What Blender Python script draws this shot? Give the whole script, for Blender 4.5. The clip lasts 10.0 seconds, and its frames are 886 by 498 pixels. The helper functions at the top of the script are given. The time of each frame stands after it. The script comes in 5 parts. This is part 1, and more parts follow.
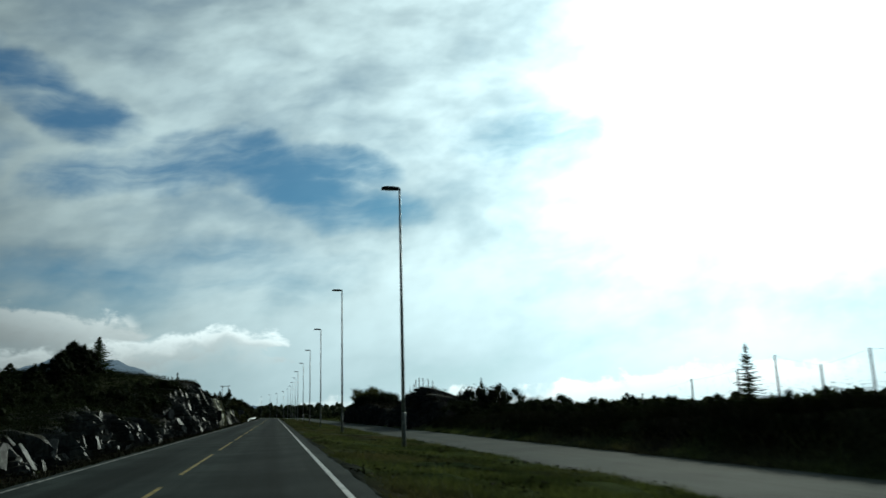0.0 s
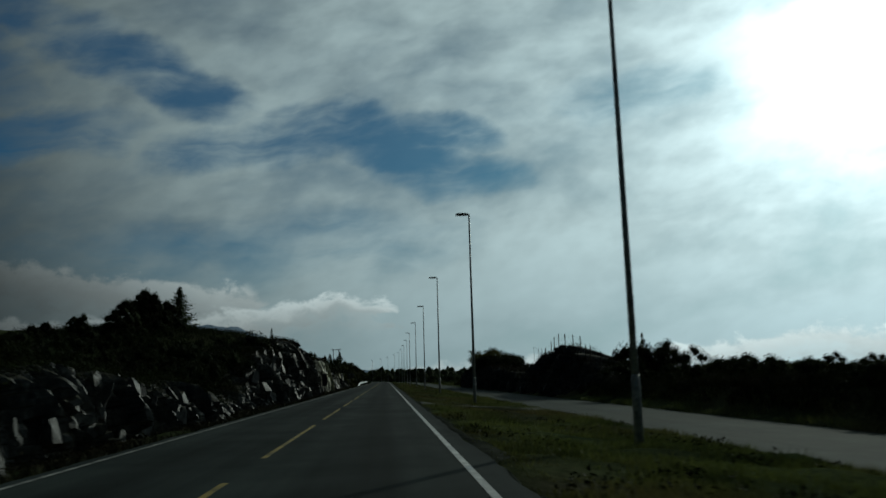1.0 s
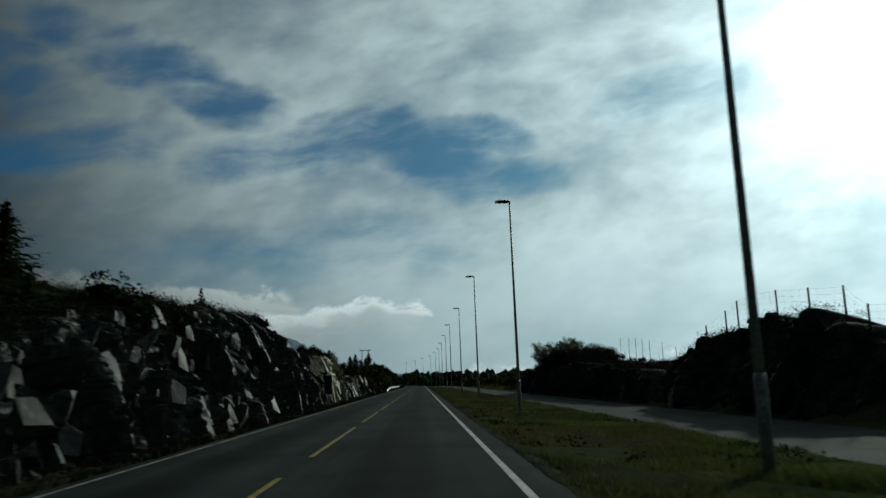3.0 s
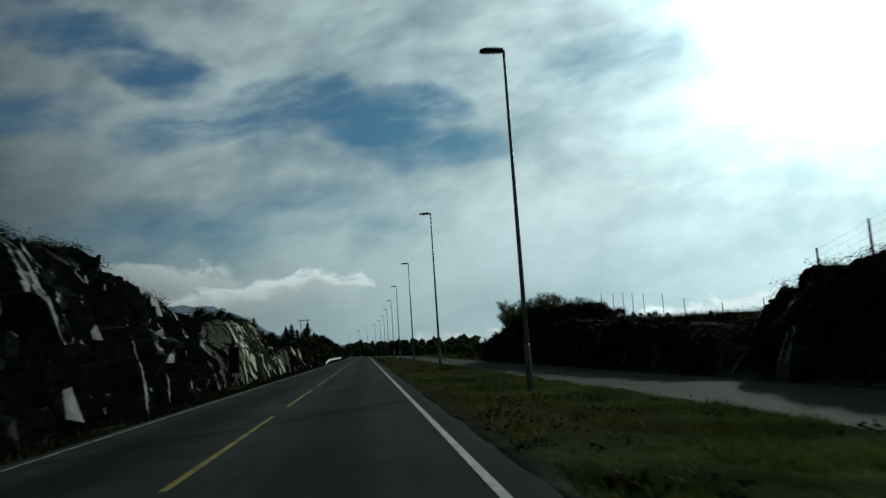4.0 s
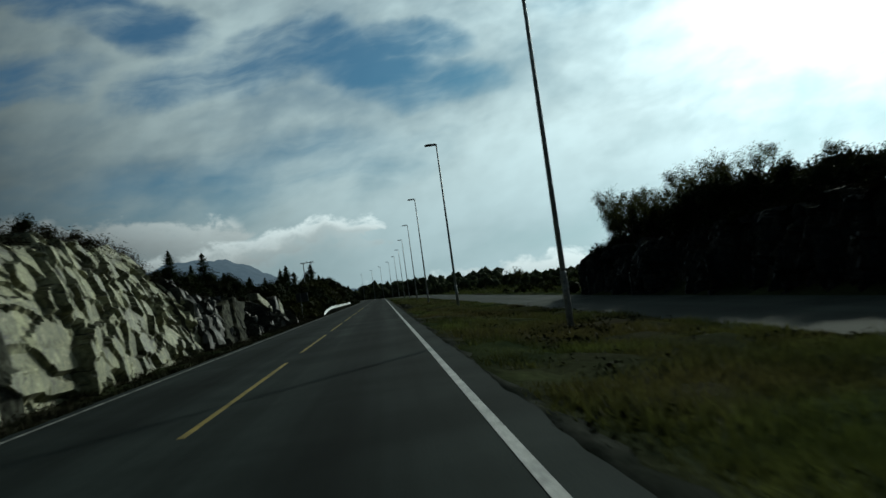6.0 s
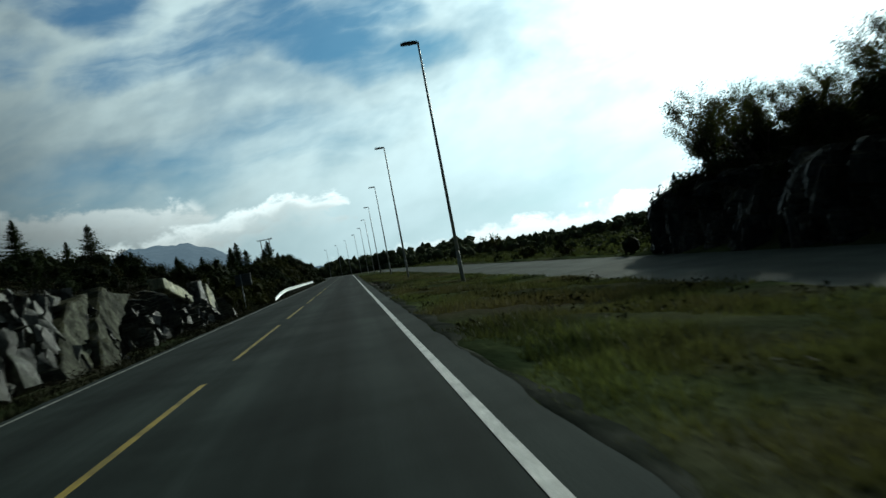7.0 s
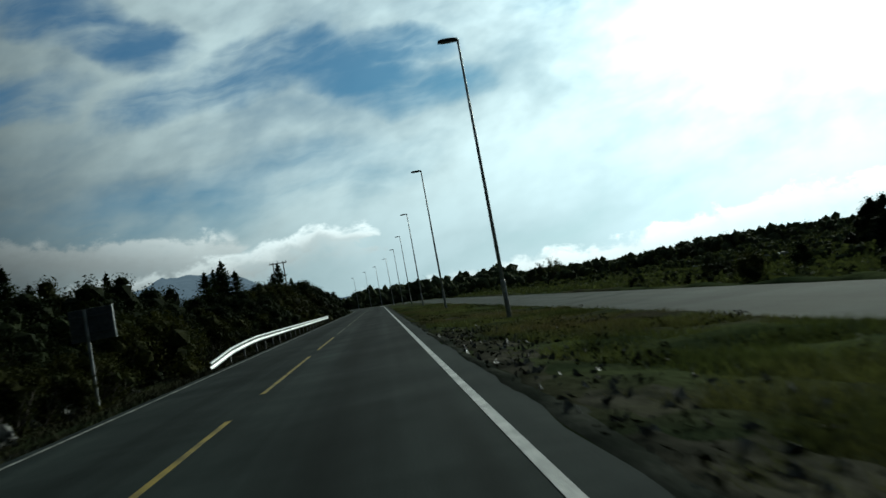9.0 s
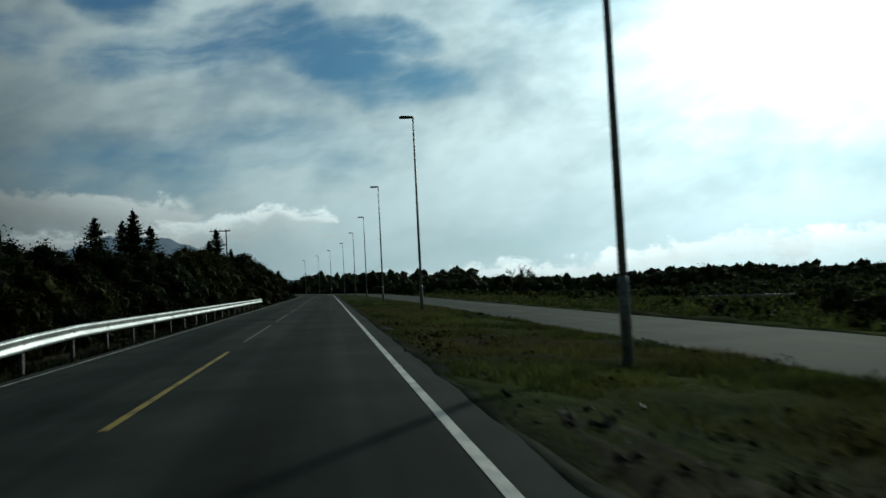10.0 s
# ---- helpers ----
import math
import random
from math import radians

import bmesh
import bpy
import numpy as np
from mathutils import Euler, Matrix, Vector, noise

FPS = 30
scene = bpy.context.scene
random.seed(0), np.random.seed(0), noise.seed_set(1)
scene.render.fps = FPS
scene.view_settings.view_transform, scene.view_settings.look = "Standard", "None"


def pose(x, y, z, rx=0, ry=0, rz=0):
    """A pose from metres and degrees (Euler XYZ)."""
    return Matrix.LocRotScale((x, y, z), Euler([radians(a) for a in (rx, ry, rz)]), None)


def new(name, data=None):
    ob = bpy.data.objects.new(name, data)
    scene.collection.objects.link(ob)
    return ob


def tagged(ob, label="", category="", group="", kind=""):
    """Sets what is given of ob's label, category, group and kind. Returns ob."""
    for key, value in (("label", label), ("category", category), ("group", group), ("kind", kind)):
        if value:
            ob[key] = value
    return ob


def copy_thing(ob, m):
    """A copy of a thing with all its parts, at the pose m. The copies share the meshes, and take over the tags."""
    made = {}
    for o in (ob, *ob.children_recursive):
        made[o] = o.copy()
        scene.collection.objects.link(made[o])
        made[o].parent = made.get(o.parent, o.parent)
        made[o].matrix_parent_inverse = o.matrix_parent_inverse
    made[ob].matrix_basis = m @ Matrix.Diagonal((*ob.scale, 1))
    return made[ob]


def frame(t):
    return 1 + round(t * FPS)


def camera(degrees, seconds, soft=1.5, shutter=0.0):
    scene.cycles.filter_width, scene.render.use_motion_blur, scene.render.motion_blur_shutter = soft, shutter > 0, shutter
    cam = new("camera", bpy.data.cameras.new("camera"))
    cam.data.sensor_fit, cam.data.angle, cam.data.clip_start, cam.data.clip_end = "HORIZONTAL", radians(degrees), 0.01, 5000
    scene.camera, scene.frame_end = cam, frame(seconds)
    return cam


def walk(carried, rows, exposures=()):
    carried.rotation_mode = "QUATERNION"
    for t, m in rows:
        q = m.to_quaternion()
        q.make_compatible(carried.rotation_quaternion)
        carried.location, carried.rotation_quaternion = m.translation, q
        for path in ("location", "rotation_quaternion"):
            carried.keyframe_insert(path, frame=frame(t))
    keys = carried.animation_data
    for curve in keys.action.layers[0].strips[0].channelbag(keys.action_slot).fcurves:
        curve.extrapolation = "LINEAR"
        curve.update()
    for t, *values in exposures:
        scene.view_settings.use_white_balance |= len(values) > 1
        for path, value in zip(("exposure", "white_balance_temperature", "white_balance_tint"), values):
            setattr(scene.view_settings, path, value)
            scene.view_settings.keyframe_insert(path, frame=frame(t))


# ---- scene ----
EYE = 1.21
cam = camera(60.04, 10.0, soft=1.5, shutter=0.25)
# seconds, across, along, yaw, pitch, roll
ROWS = [
    (0, -0.158, -0.000, -12.123, 11.862, 1.650),
    (0.5, -0.163, 8.496, -7.251, 12.285, 1.289),
    (1, -0.137, 17.129, -4.188, 9.510, 1.530),
    (1.5, -0.118, 25.924, -3.617, 6.496, 2.206),
    (2, -0.151, 34.449, -2.441, 8.529, 3.479),
    (2.5, -0.203, 42.923, -1.022, 10.344, 2.562),
    (3, -0.166, 52.201, -1.596, 9.833, 2.029),
    (3.2, -0.150, 55.870, -3.117, 8.719, 1.006),
    (4.3, -0.057, 75.392, -6.166, 7.279, 4.304),
    (4.5, -0.032, 78.960, -5.892, 7.504, 3.952),
    (5, 0.036, 87.915, -9.358, 4.718, 3.325),
    (5.5, 0.100, 96.832, -5.138, 2.471, 7.113),
    (5.7, 0.122, 100.393, -4.534, 2.963, 7.315),
    (6.8, 0.189, 120.023, -6.174, 0.900, 10.785),
    (7, 0.194, 123.742, -7.121, 0.269, 10.801),
    (7.5, 0.197, 133.167, -8.156, -0.369, 11.623),
    (8, 0.197, 142.500, -7.660, 0.265, 11.541),
    (8.5, 0.159, 151.531, -8.779, -0.296, 9.871),
    (9, 0.112, 160.506, -4.860, 3.027, 10.408),
    (9.5, 0.048, 169.493, -9.160, 2.227, 5.963),
    (10, -0.017, 178.485, -8.527, 2.550, 2.870),
]
EXPOSURES = [(0.0, 0.72), (0.3, 0.28), (0.5, 0.0), (0.7, -0.12), (1.0, -0.18), (2.0, 0.06), (3.2, 0.14), (4.5, 0.15), (5.5, 0.15), (6.8, 0.82), (7.5, 0.95), (8.5, 0.78), (9.2, 0.66), (10.0, 0.40)]
walk(cam, [(t, pose(x, y, EYE, 90 + pitch, roll, yaw)) for t, x, y, yaw, pitch, roll in ROWS], EXPOSURES)

SUN_AZ, SUN_EL = radians(35.0), radians(19.5)
SUN_DIR = Vector((math.sin(SUN_AZ) * math.cos(SUN_EL), math.cos(SUN_AZ) * math.cos(SUN_EL), math.sin(SUN_EL)))


# ---- node helpers ----
class Nodes:
    """Short way to write node trees."""

    def __init__(self, tree):
        self.t = tree

    def put(self, socket, value):
        if isinstance(value, bpy.types.NodeSocket):
            self.t.links.new(value, socket)
        elif value is not None:
            socket.default_value = value

    def math(self, op, a, b=None, c=None, clamp=False):
        n = self.t.nodes.new("ShaderNodeMath")
        n.operation, n.use_clamp = op, clamp
        for s, v in zip(n.inputs, (a, b, c)):
            self.put(s, v)
        return n.outputs[0]

    def vec(self, op, a, b=None):
        n = self.t.nodes.new("ShaderNodeVectorMath")
        n.operation = op
        self.put(n.inputs[0], a)
        if op == "SCALE":
            self.put(n.inputs["Scale"], b)
        else:
            self.put(n.inputs[1], b)
        return n.outputs["Value"] if op in ("DOT_PRODUCT", "LENGTH") else n.outputs["Vector"]

    def ramp(self, v, a, b, lo=0.0, hi=1.0, smooth=True):
        n = self.t.nodes.new("ShaderNodeMapRange")
        n.interpolation_type = "SMOOTHSTEP" if smooth else "LINEAR"
        for s, x in zip(("Value", "From Min", "From Max", "To Min", "To Max"), (v, a, b, lo, hi)):
            self.put(n.inputs[s], x)
        return n.outputs[0]

    def mix(self, f, a, b, blend="MIX"):
        n = self.t.nodes.new("ShaderNodeMix")
        n.data_type, n.blend_type = "RGBA", blend
        self.put(n.inputs["Factor"], f)
        self.put(n.inputs["A"], a)
        self.put(n.inputs["B"], b)
        return n.outputs["Result"]

    def noise(self, vec, scale, detail=4.0, rough=0.55, distort=0.0, colour=False):
        n = self.t.nodes.new("ShaderNodeTexNoise")
        self.put(n.inputs["Vector"], vec)
        for k, v in (("Scale", scale), ("Detail", detail), ("Roughness", rough), ("Distortion", distort)):
            n.inputs[k].default_value = v
        return n.outputs["Color" if colour else "Fac"]

    def xyz(self, v):
        n = self.t.nodes.new("ShaderNodeSeparateXYZ")
        self.put(n.inputs[0], v)
        return n.outputs

    def join(self, x, y, z):
        n = self.t.nodes.new("ShaderNodeCombineXYZ")
        for s, v in zip(n.inputs, (x, y, z)):
            self.put(s, v)
        return n.outputs[0]

    def coord(self, name):
        return self.t.nodes.new("ShaderNodeTexCoord").outputs[name]


def rgb(r, g, b):
    return (r, g, b, 1.0)


# ---- world: broken high cloud, cumulus low down, sun behind thin cloud ----
def build_world():
    w = bpy.data.worlds.new("sky")
    scene.world = w
    w.use_nodes = True
    t = w.node_tree
    t.nodes.clear()
    n = Nodes(t)
    d = n.coord("Generated")
    x, y, z = n.xyz(d)
    sky = t.nodes.new("ShaderNodeTexSky")
    sky.sky_type, sky.sun_disc = "NISHITA", False
    sky.sun_elevation, sky.sun_rotation = SUN_EL, SUN_AZ
    blue = n.mix(1.0, sky.outputs[0], rgb(0.0052, 0.0215, 0.0325), "MULTIPLY")
    c = n.math("MAXIMUM", n.vec("DOT_PRODUCT", d, tuple(SUN_DIR)), 0.0)
    # light in the cloud: brighter towards the sun
    lum = n.math("ADD", n.ramp(c, 0.38, 0.84, 0.022, 0.345), n.math("MULTIPLY", n.math("POWER", c, 9.0), 0.48))
    lum = n.math("ADD", lum, n.math("MULTIPLY", n.math("POWER", c, 45.0), 0.36))
    lum = n.math("ADD", lum, n.math("MULTIPLY", n.math("POWER", c, 230.0), 1.3))
    # high cloud: soft sheets drawn out in slanting bands
    front = n.math("ADD", n.math("ABSOLUTE", y), 0.25)
    a = n.math("DIVIDE", x, front)
    e = n.math("DIVIDE", z, front)
    turned = n.join(n.math("SUBTRACT", a, n.math("MULTIPLY", e, 0.35)), n.math("ADD", e, n.math("MULTIPLY", a, -0.06)), n.math("MULTIPLY", y, 0.35))
    warp = n.vec("SCALE", n.vec("SUBTRACT", n.noise(turned, 5.0, 4.0, colour=True), (0.5, 0.5, 0.5)), 0.09)
    tw = n.vec("ADD", turned, warp)
    big = n.noise(n.vec("MULTIPLY", tw, (3.4, 10.0, 1.0)), 1.0, 4.0, 0.5, 0.0)
    fine = n.noise(n.vec("MULTIPLY", tw, (13.0, 24.0, 1.0)), 1.0, 4.0, 0.5, 0.0)
    wisp = n.noise(n.vec("MULTIPLY", turned, (30.0, 42.0, 1.0)), 1.0, 3.0, 0.5, 0.0)
    dens = n.math("ADD", n.math("MULTIPLY", big, 0.70), n.math("ADD", n.math("MULTIPLY", fine, 0.22), n.math("MULTIPLY", wisp, 0.08)))
    # openings in the sheet where blue shows
    wa = n.math("ADD", a, n.math("MULTIPLY", n.math("SUBTRACT", n.noise(turned, 7.0, 5.0, 0.55), 0.5), 0.13))
    we = n.math("ADD", e, n.math("MULTIPLY", n.math("SUBTRACT", n.noise(n.vec("ADD", turned, (3.0, 7.0, 1.0)), 8.0, 5.0, 0.55), 0.5), 0.075))
    gap = None
    for az, el, wide, high, slope, deep in (
            (-23.2, 23.6, 5.0, 1.5, -0.3, 0.9), (-18.0, 22.0, 4.6, 1.5, -0.3, 1.0), (-13.5, 20.6, 4.0, 1.4, -0.2, 1.0), (-24.6, 16.8, 6.5, 1.2, 0.08, 0.95),
            (-12.0, 17.0, 4.8, 1.2, 0.1, 1.0), (-6.4, 18.0, 4.4, 1.5, 0.15, 1.0), (-1.6, 18.5, 4.2, 1.5, 0.0, 1.0), (1.5, 16.6, 3.8, 1.2, -0.1, 0.9),
            (4.8, 18.6, 3.6, 1.2, -0.2, 0.95), (5.2, 15.1, 4.6, 1.1, 0.0, 0.7), (20.0, 20.2, 5.0, 1.3, 0.15, 0.5), (-9.0, 9.6, 12.0, 1.9, 0.03, 0.55),
            (-28.0, 20.8, 4.0, 2.2, -0.3, 0.75), (-38, 18, 8, 3, 0.0, 0.7), (-12.0, 18.5, 21.0, 6.0, 0.0, 0.24)):
        fy = math.cos(radians(az)) * math.cos(radians(el)) + 0.25
        a0, e0 = math.sin(radians(az)) * math.cos(radians(el)) / fy, math.sin(radians(el)) / fy
        da = n.math("SUBTRACT", wa, a0)
        p = n.math("MULTIPLY", da, 1.0 / math.radians(wide))
        q = n.math("MULTIPLY", n.math("SUBTRACT", n.math("SUBTRACT", we, e0), n.math("MULTIPLY", da, slope)), 0.85 / math.radians(high))
        r = n.ramp(n.math("ADD", n.math("MULTIPLY", p, p), n.math("MULTIPLY", q, q)), 0.0, 2.1, deep, 0.0)
        gap = r if gap is None else n.math("MAXIMUM", gap, r)
    thread = n.noise(n.vec("MULTIPLY", tw, (7.0, 34.0, 1.0)), 1.0, 5.0, 0.6, 0.4)
    torn = n.ramp(n.math("ADD", n.math("MULTIPLY", thread, 0.7), n.math("MULTIPLY", fine, 0.3)), 0.34, 0.64, 1.15, 0.55, False)
    cover = n.ramp(n.math("SUBTRACT", dens, n.math("MULTIPLY", n.math("MULTIPLY", gap, torn), 0.45)), 0.04, 0.56, 0.12, 1.0)
    grey = n.math("MULTIPLY", n.ramp(dens, 0.34, 0.66, 0.76, 1.16), n.ramp(wisp, 0.3, 0.7, 0.96, 1.04))
    v = n.math("MULTIPLY", lum, grey)
    veil = n.mix(1.0, rgb(0.735, 0.985, 1.02), n.join(v, v, v), "MULTIPLY")
    high = n.mix(cover, blue, veil)
    glow = n.math("MULTIPLY", n.math("POWER", c, 70.0), 0.32)
    high = n.mix(1.0, high, n.join(n.math("MULTIPLY", glow, 0.95), glow, n.math("MULTIPLY", glow, 0.98)), "ADD")
    # thin pale layer low in the sky
    haze = n.ramp(e, 0.0, 0.17, 0.7, 0.0)
    low = n.mix(haze, high, n.mix(1.0, rgb(0.68, 0.97, 1.04), n.join(lum, lum, lum), "MULTIPLY"))
    # cumulus near the horizon
    puff = n.noise(n.join(n.math("MULTIPLY", a, 11.0), n.math("MULTIPLY", e, 27.0), n.math("MULTIPLY", y, 1.0)), 1.0, 7.0, 0.58, 0.15)
    lump = n.noise(n.join(n.math("MULTIPLY", a, 34.0), n.math("MULTIPLY", e, 50.0), n.math("MULTIPLY", y, 2.0)), 1.0, 5.0, 0.6, 0.3)
    rag = n.math("ADD", n.math("MULTIPLY", n.math("SUBTRACT", puff, 0.5), 0.040), n.math("MULTIPLY", n.math("SUBTRACT", lump, 0.5), 0.046))
    out = low
    for crest, bright, body, deep in (
            (((-45, 8.5), (-30, 8.3), (-26, 8.3), (-22, 7.9), (-18, 7.5), (-14.5, 7.1), (-12.3, 6.8), (-9.9, 6.9), (-8.6, 6.3), (-6, 5.5)), 1.5, 1.05, 0.04),
            (((-30, 4.0), (-18, 4.4), (-12, 5.1), (-8.8, 5.4), (-6, 5.8), (-3.6, 6.6), (-2.4, 6.2), (-1.2, 6.2), (0.1, 6.0), (1.0, 5.7), (3.0, 5.0)), 2.0, 1.0, 0.024),
            (((0, 0.6), (4.6, 1.2), (8, 1.4), (11.3, 1.3), (16, 1.1), (24, 2.0), (29, 2.9), (31, 3.0), (34, 2.5), (45, 2.3), (60, 2.0)), 1.35, 1.05, 0.03)):
        pos = []
        for az, el in crest:
            fy = math.cos(radians(az)) * math.cos(radians(el)) + 0.25
            pos.append((math.sin(radians(az)) * math.cos(radians(el)) / fy, math.sin(radians(el)) / fy))
        cr = t.nodes.new("ShaderNodeValToRGB")
        lo, hi = pos[0][0], pos[-1][0]
        while len(cr.color_ramp.elements) < len(pos):
            cr.color_ramp.elements.new(0.5)
        for el_node, (pa, pe) in zip(cr.color_ramp.elements, pos):
            el_node.position = (pa - lo) / (hi - lo)
            el_node.color = (pe * 5, pe * 5, pe * 5, 1.0)
        n.put(cr.inputs[0], n.ramp(a, lo, hi, 0.0, 1.0, False))
        top = n.math("MULTIPLY", n.xyz(cr.outputs[0])[0], 0.2)
        edge = n.math("ADD", n.math("SUBTRACT", top, e), rag)
        cum = n.math("MULTIPLY", n.ramp(edge, -0.002, 0.010), n.ramp(edge, 0.008, deep * 2.0, 0.85, 0.0))
        cum = n.math("MULTIPLY", cum, n.ramp(n.math("ADD", a, n.math("MULTIPLY", rag, 2.0)), pos[-3][0], pos[-2][0], 1.0, 0.0))
        crown = n.math("MULTIPLY", n.ramp(edge, 0.0, deep, bright, body), n.ramp(n.math("ADD", n.math("MULTIPLY", puff, 0.5), n.math("MULTIPLY", lump, 0.5)), 0.35, 0.65, 0.78, 1.2))
        cl = n.math("MULTIPLY", lum, crown)
        out = n.mix(cum, out, n.mix(1.0, rgb(0.84, 1.0, 1.0), n.join(cl, cl, cl), "MULTIPLY"))
    bg = t.nodes.new("ShaderNodeBackground")
    n.put(bg.inputs["Color"], out)
    bg.inputs["Strength"].default_value = 1.0
    o = t.nodes.new("ShaderNodeOutputWorld")
    t.links.new(bg.outputs[0], o.inputs["Surface"])


build_world()
sun_data = bpy.data.lights.new("sun", "SUN")
sun_data.energy, sun_data.angle, sun_data.color = 1.7, radians(1.5), (0.90, 0.98, 0.84)
sun = new("sun", sun_data)
sun.matrix_world = Matrix.Translation((60, 80, 90)) @ SUN_DIR.to_track_quat("Z", "Y").to_matrix().to_4x4()


# ---- materials ----
def material(name, dark, light, scale=1.0, rough=0.85, bump=0.3, fine=14.0, third=None, spread=(0.35, 0.65), metal=0.0, vary=0.0, through_light=0.0, fine_amount=0.45, spec=0.2, streak=0.0):
    """Two scales of colour change and a fine relief."""
    m = bpy.data.materials.new(name)
    m.use_nodes = True
    t = m.node_tree
    n = Nodes(t)
    b = t.nodes["Principled BSDF"]
    p = n.coord("Object")
    a = n.noise(p, scale, 5.0, 0.6, 0.3)
    f = n.noise(p, scale * fine, 4.0, 0.6)
    col = n.mix(n.ramp(a, *spread), rgb(*dark), rgb(*light))
    if third:
        col = n.mix(n.ramp(n.noise(p, scale * 0.37, 3.0), 0.42, 0.68), col, rgb(*third))
    shade = n.ramp(f, 0.25, 0.75, 1.0 - fine_amount, 1.0 + fine_amount, False)
    col = n.mix(1.0, col, n.join(shade, shade, shade), "MULTIPLY")
    if streak:
        lane = n.noise(n.vec("MULTIPLY", p, (1.1, 0.02, 1.0)), 1.0, 3.0, 0.6)
        patch = n.noise(n.vec("MULTIPLY", p, (0.5, 0.09, 1.0)), 1.0, 4.0, 0.6)
        px = n.xyz(p)[0]
        for mid, wide in ((-0.55, 0.55), (-3.55, 0.6)):
            q = n.math("MULTIPLY", n.math("SUBTRACT", px, mid), 1.0 / wide)
            oil = n.ramp(n.math("MULTIPLY", q, q), 0.0, 2.0, 1.0 - streak, 1.0)
            col = n.mix(1.0, col, n.join(oil, oil, oil), "MULTIPLY")
        g = n.ramp(n.math("ADD", n.math("MULTIPLY", lane, 0.65), n.math("MULTIPLY", patch, 0.35)), 0.35, 0.65, 1 - streak, 1 + streak)
        col = n.mix(1.0, col, n.join(g, g, g), "MULTIPLY")
    if vary:
        info = t.nodes.new("ShaderNodeObjectInfo")
        r = n.ramp(info.outputs["Random"], 0, 1, 1 - vary, 1 + vary, False)
        g = t.nodes.new("ShaderNodeNewGeometry")
        r2 = n.ramp(g.outputs["Random Per Island"], 0, 1, 0.75, 1.25, False)
        r = n.math("MULTIPLY", r, r2)
        col = n.mix(1.0, col, n.join(r, r, n.math("MULTIPLY", r, 0.95)), "MULTIPLY")
    n.put(b.inputs["Base Color"], col)
    n.put(b.inputs["Roughness"], n.ramp(f, 0.2, 0.8, max(rough - 0.1, 0.05), min(rough + 0.1, 1.0), False))
    b.inputs["Metallic"].default_value = metal
    b.inputs["Specular IOR Level"].default_value = spec
    if bump:
        bn = t.nodes.new("ShaderNodeBump")
        bn.inputs["Strength"].default_value, bn.inputs["Distance"].default_value = bump, 0.3 / (scale * fine)
        n.put(bn.inputs["Height"], f)
        t.links.new(bn.outputs[0], b.inputs["Normal"])
    if through_light:
        tr = t.nodes.new("ShaderNodeBsdfTranslucent")
        n.put(tr.inputs["Color"], n.mix(1.0, col, rgb(1.25, 1.25, 0.6), "MULTIPLY"))
        mx = t.nodes.new("ShaderNodeMixShader")
        mx.inputs[0].default_value = through_light
        t.links.new(b.outputs[0], mx.inputs[1])
        t.links.new(tr.outputs[0], mx.inputs[2])
        t.links.new(mx.outputs[0], t.nodes["Material Output"].inputs["Surface"])
    return m


def rock_material(name, dark, light, moss, pale, grain=(2.0, 3.0, 0.5), rough=0.45, mottle=1.0):
    """Split gneiss: banded, streaked, with soil and moss where it lies flat."""
    m = bpy.data.materials.new(name)
    m.use_nodes = True
    t = m.node_tree
    n = Nodes(t)
    b = t.nodes["Principled BSDF"]
    p = n.coord("Object")
    geo = t.nodes.new("ShaderNodeNewGeometry")
    a = n.noise(n.vec("MULTIPLY", p, (0.9, 0.9, 0.35)), 1.0, 6.0, 0.65, 0.8)
    s = n.noise(n.vec("MULTIPLY", p, grain), 1.3, 5.0, 0.65, 1.2)
    f = n.noise(p, 7.0, 7.0, 0.7)
    col = n.mix(n.ramp(a, 0.38, 0.62), rgb(*dark), rgb(*light))
    col = n.mix(n.ramp(s, 0.55, 0.72), col, rgb(*pale))
    col = n.mix(n.math("MULTIPLY", n.ramp(s, 0.46, 0.34), 0.7), col, rgb(0.035, 0.033, 0.03))
    g = n.ramp(f, 0.28, 0.72, 0.35, 1.55, False)
    mid = n.noise(n.vec("MULTIPLY", p, (3.0, 3.0, 1.6)), 1.0, 4.0, 0.6, 0.6)
    g = n.math("MULTIPLY", g, n.ramp(mid, 0.38, 0.62, 1 - 0.45 * mottle, 1 + 0.25 * mottle))
    info = t.nodes.new("ShaderNodeObjectInfo")
    g = n.math("MULTIPLY", g, n.ramp(info.outputs["Random"], 0, 1, 0.40, 1.15, False))
    col = n.mix(1.0, col, n.join(g, g, g), "MULTIPLY")
    up = n.xyz(geo.outputs["Normal"])[2]
    mossy = n.ramp(n.math("ADD", up, n.math("MULTIPLY", n.math("SUBTRACT", mid, 0.5), 1.1)), 0.62, 0.86)
    col = n.mix(mossy, col, n.mix(n.ramp(f, 0.35, 0.65), rgb(*moss), rgb(moss[0] * 1.8, moss[1] * 1.5, moss[2] * 1.2)))
    n.put(b.inputs["Base Color"], col)
    n.put(b.inputs["Roughness"], n.math("ADD", n.ramp(a, 0.3, 0.7, rough, rough + 0.3), n.math("MULTIPLY", mossy, 0.5), clamp=True))
    b.inputs["Specular IOR Level"].default_value = 0.25 if rough < 0.8 else 0.05
    bn = t.nodes.new("ShaderNodeBump")
    bn.inputs["Strength"].default_value, bn.inputs["Distance"].default_value = 0.6, 0.05
    n.put(bn.inputs["Height"], n.math("ADD", f, s))
    t.links.new(bn.outputs[0], b.inputs["Normal"])
    return m


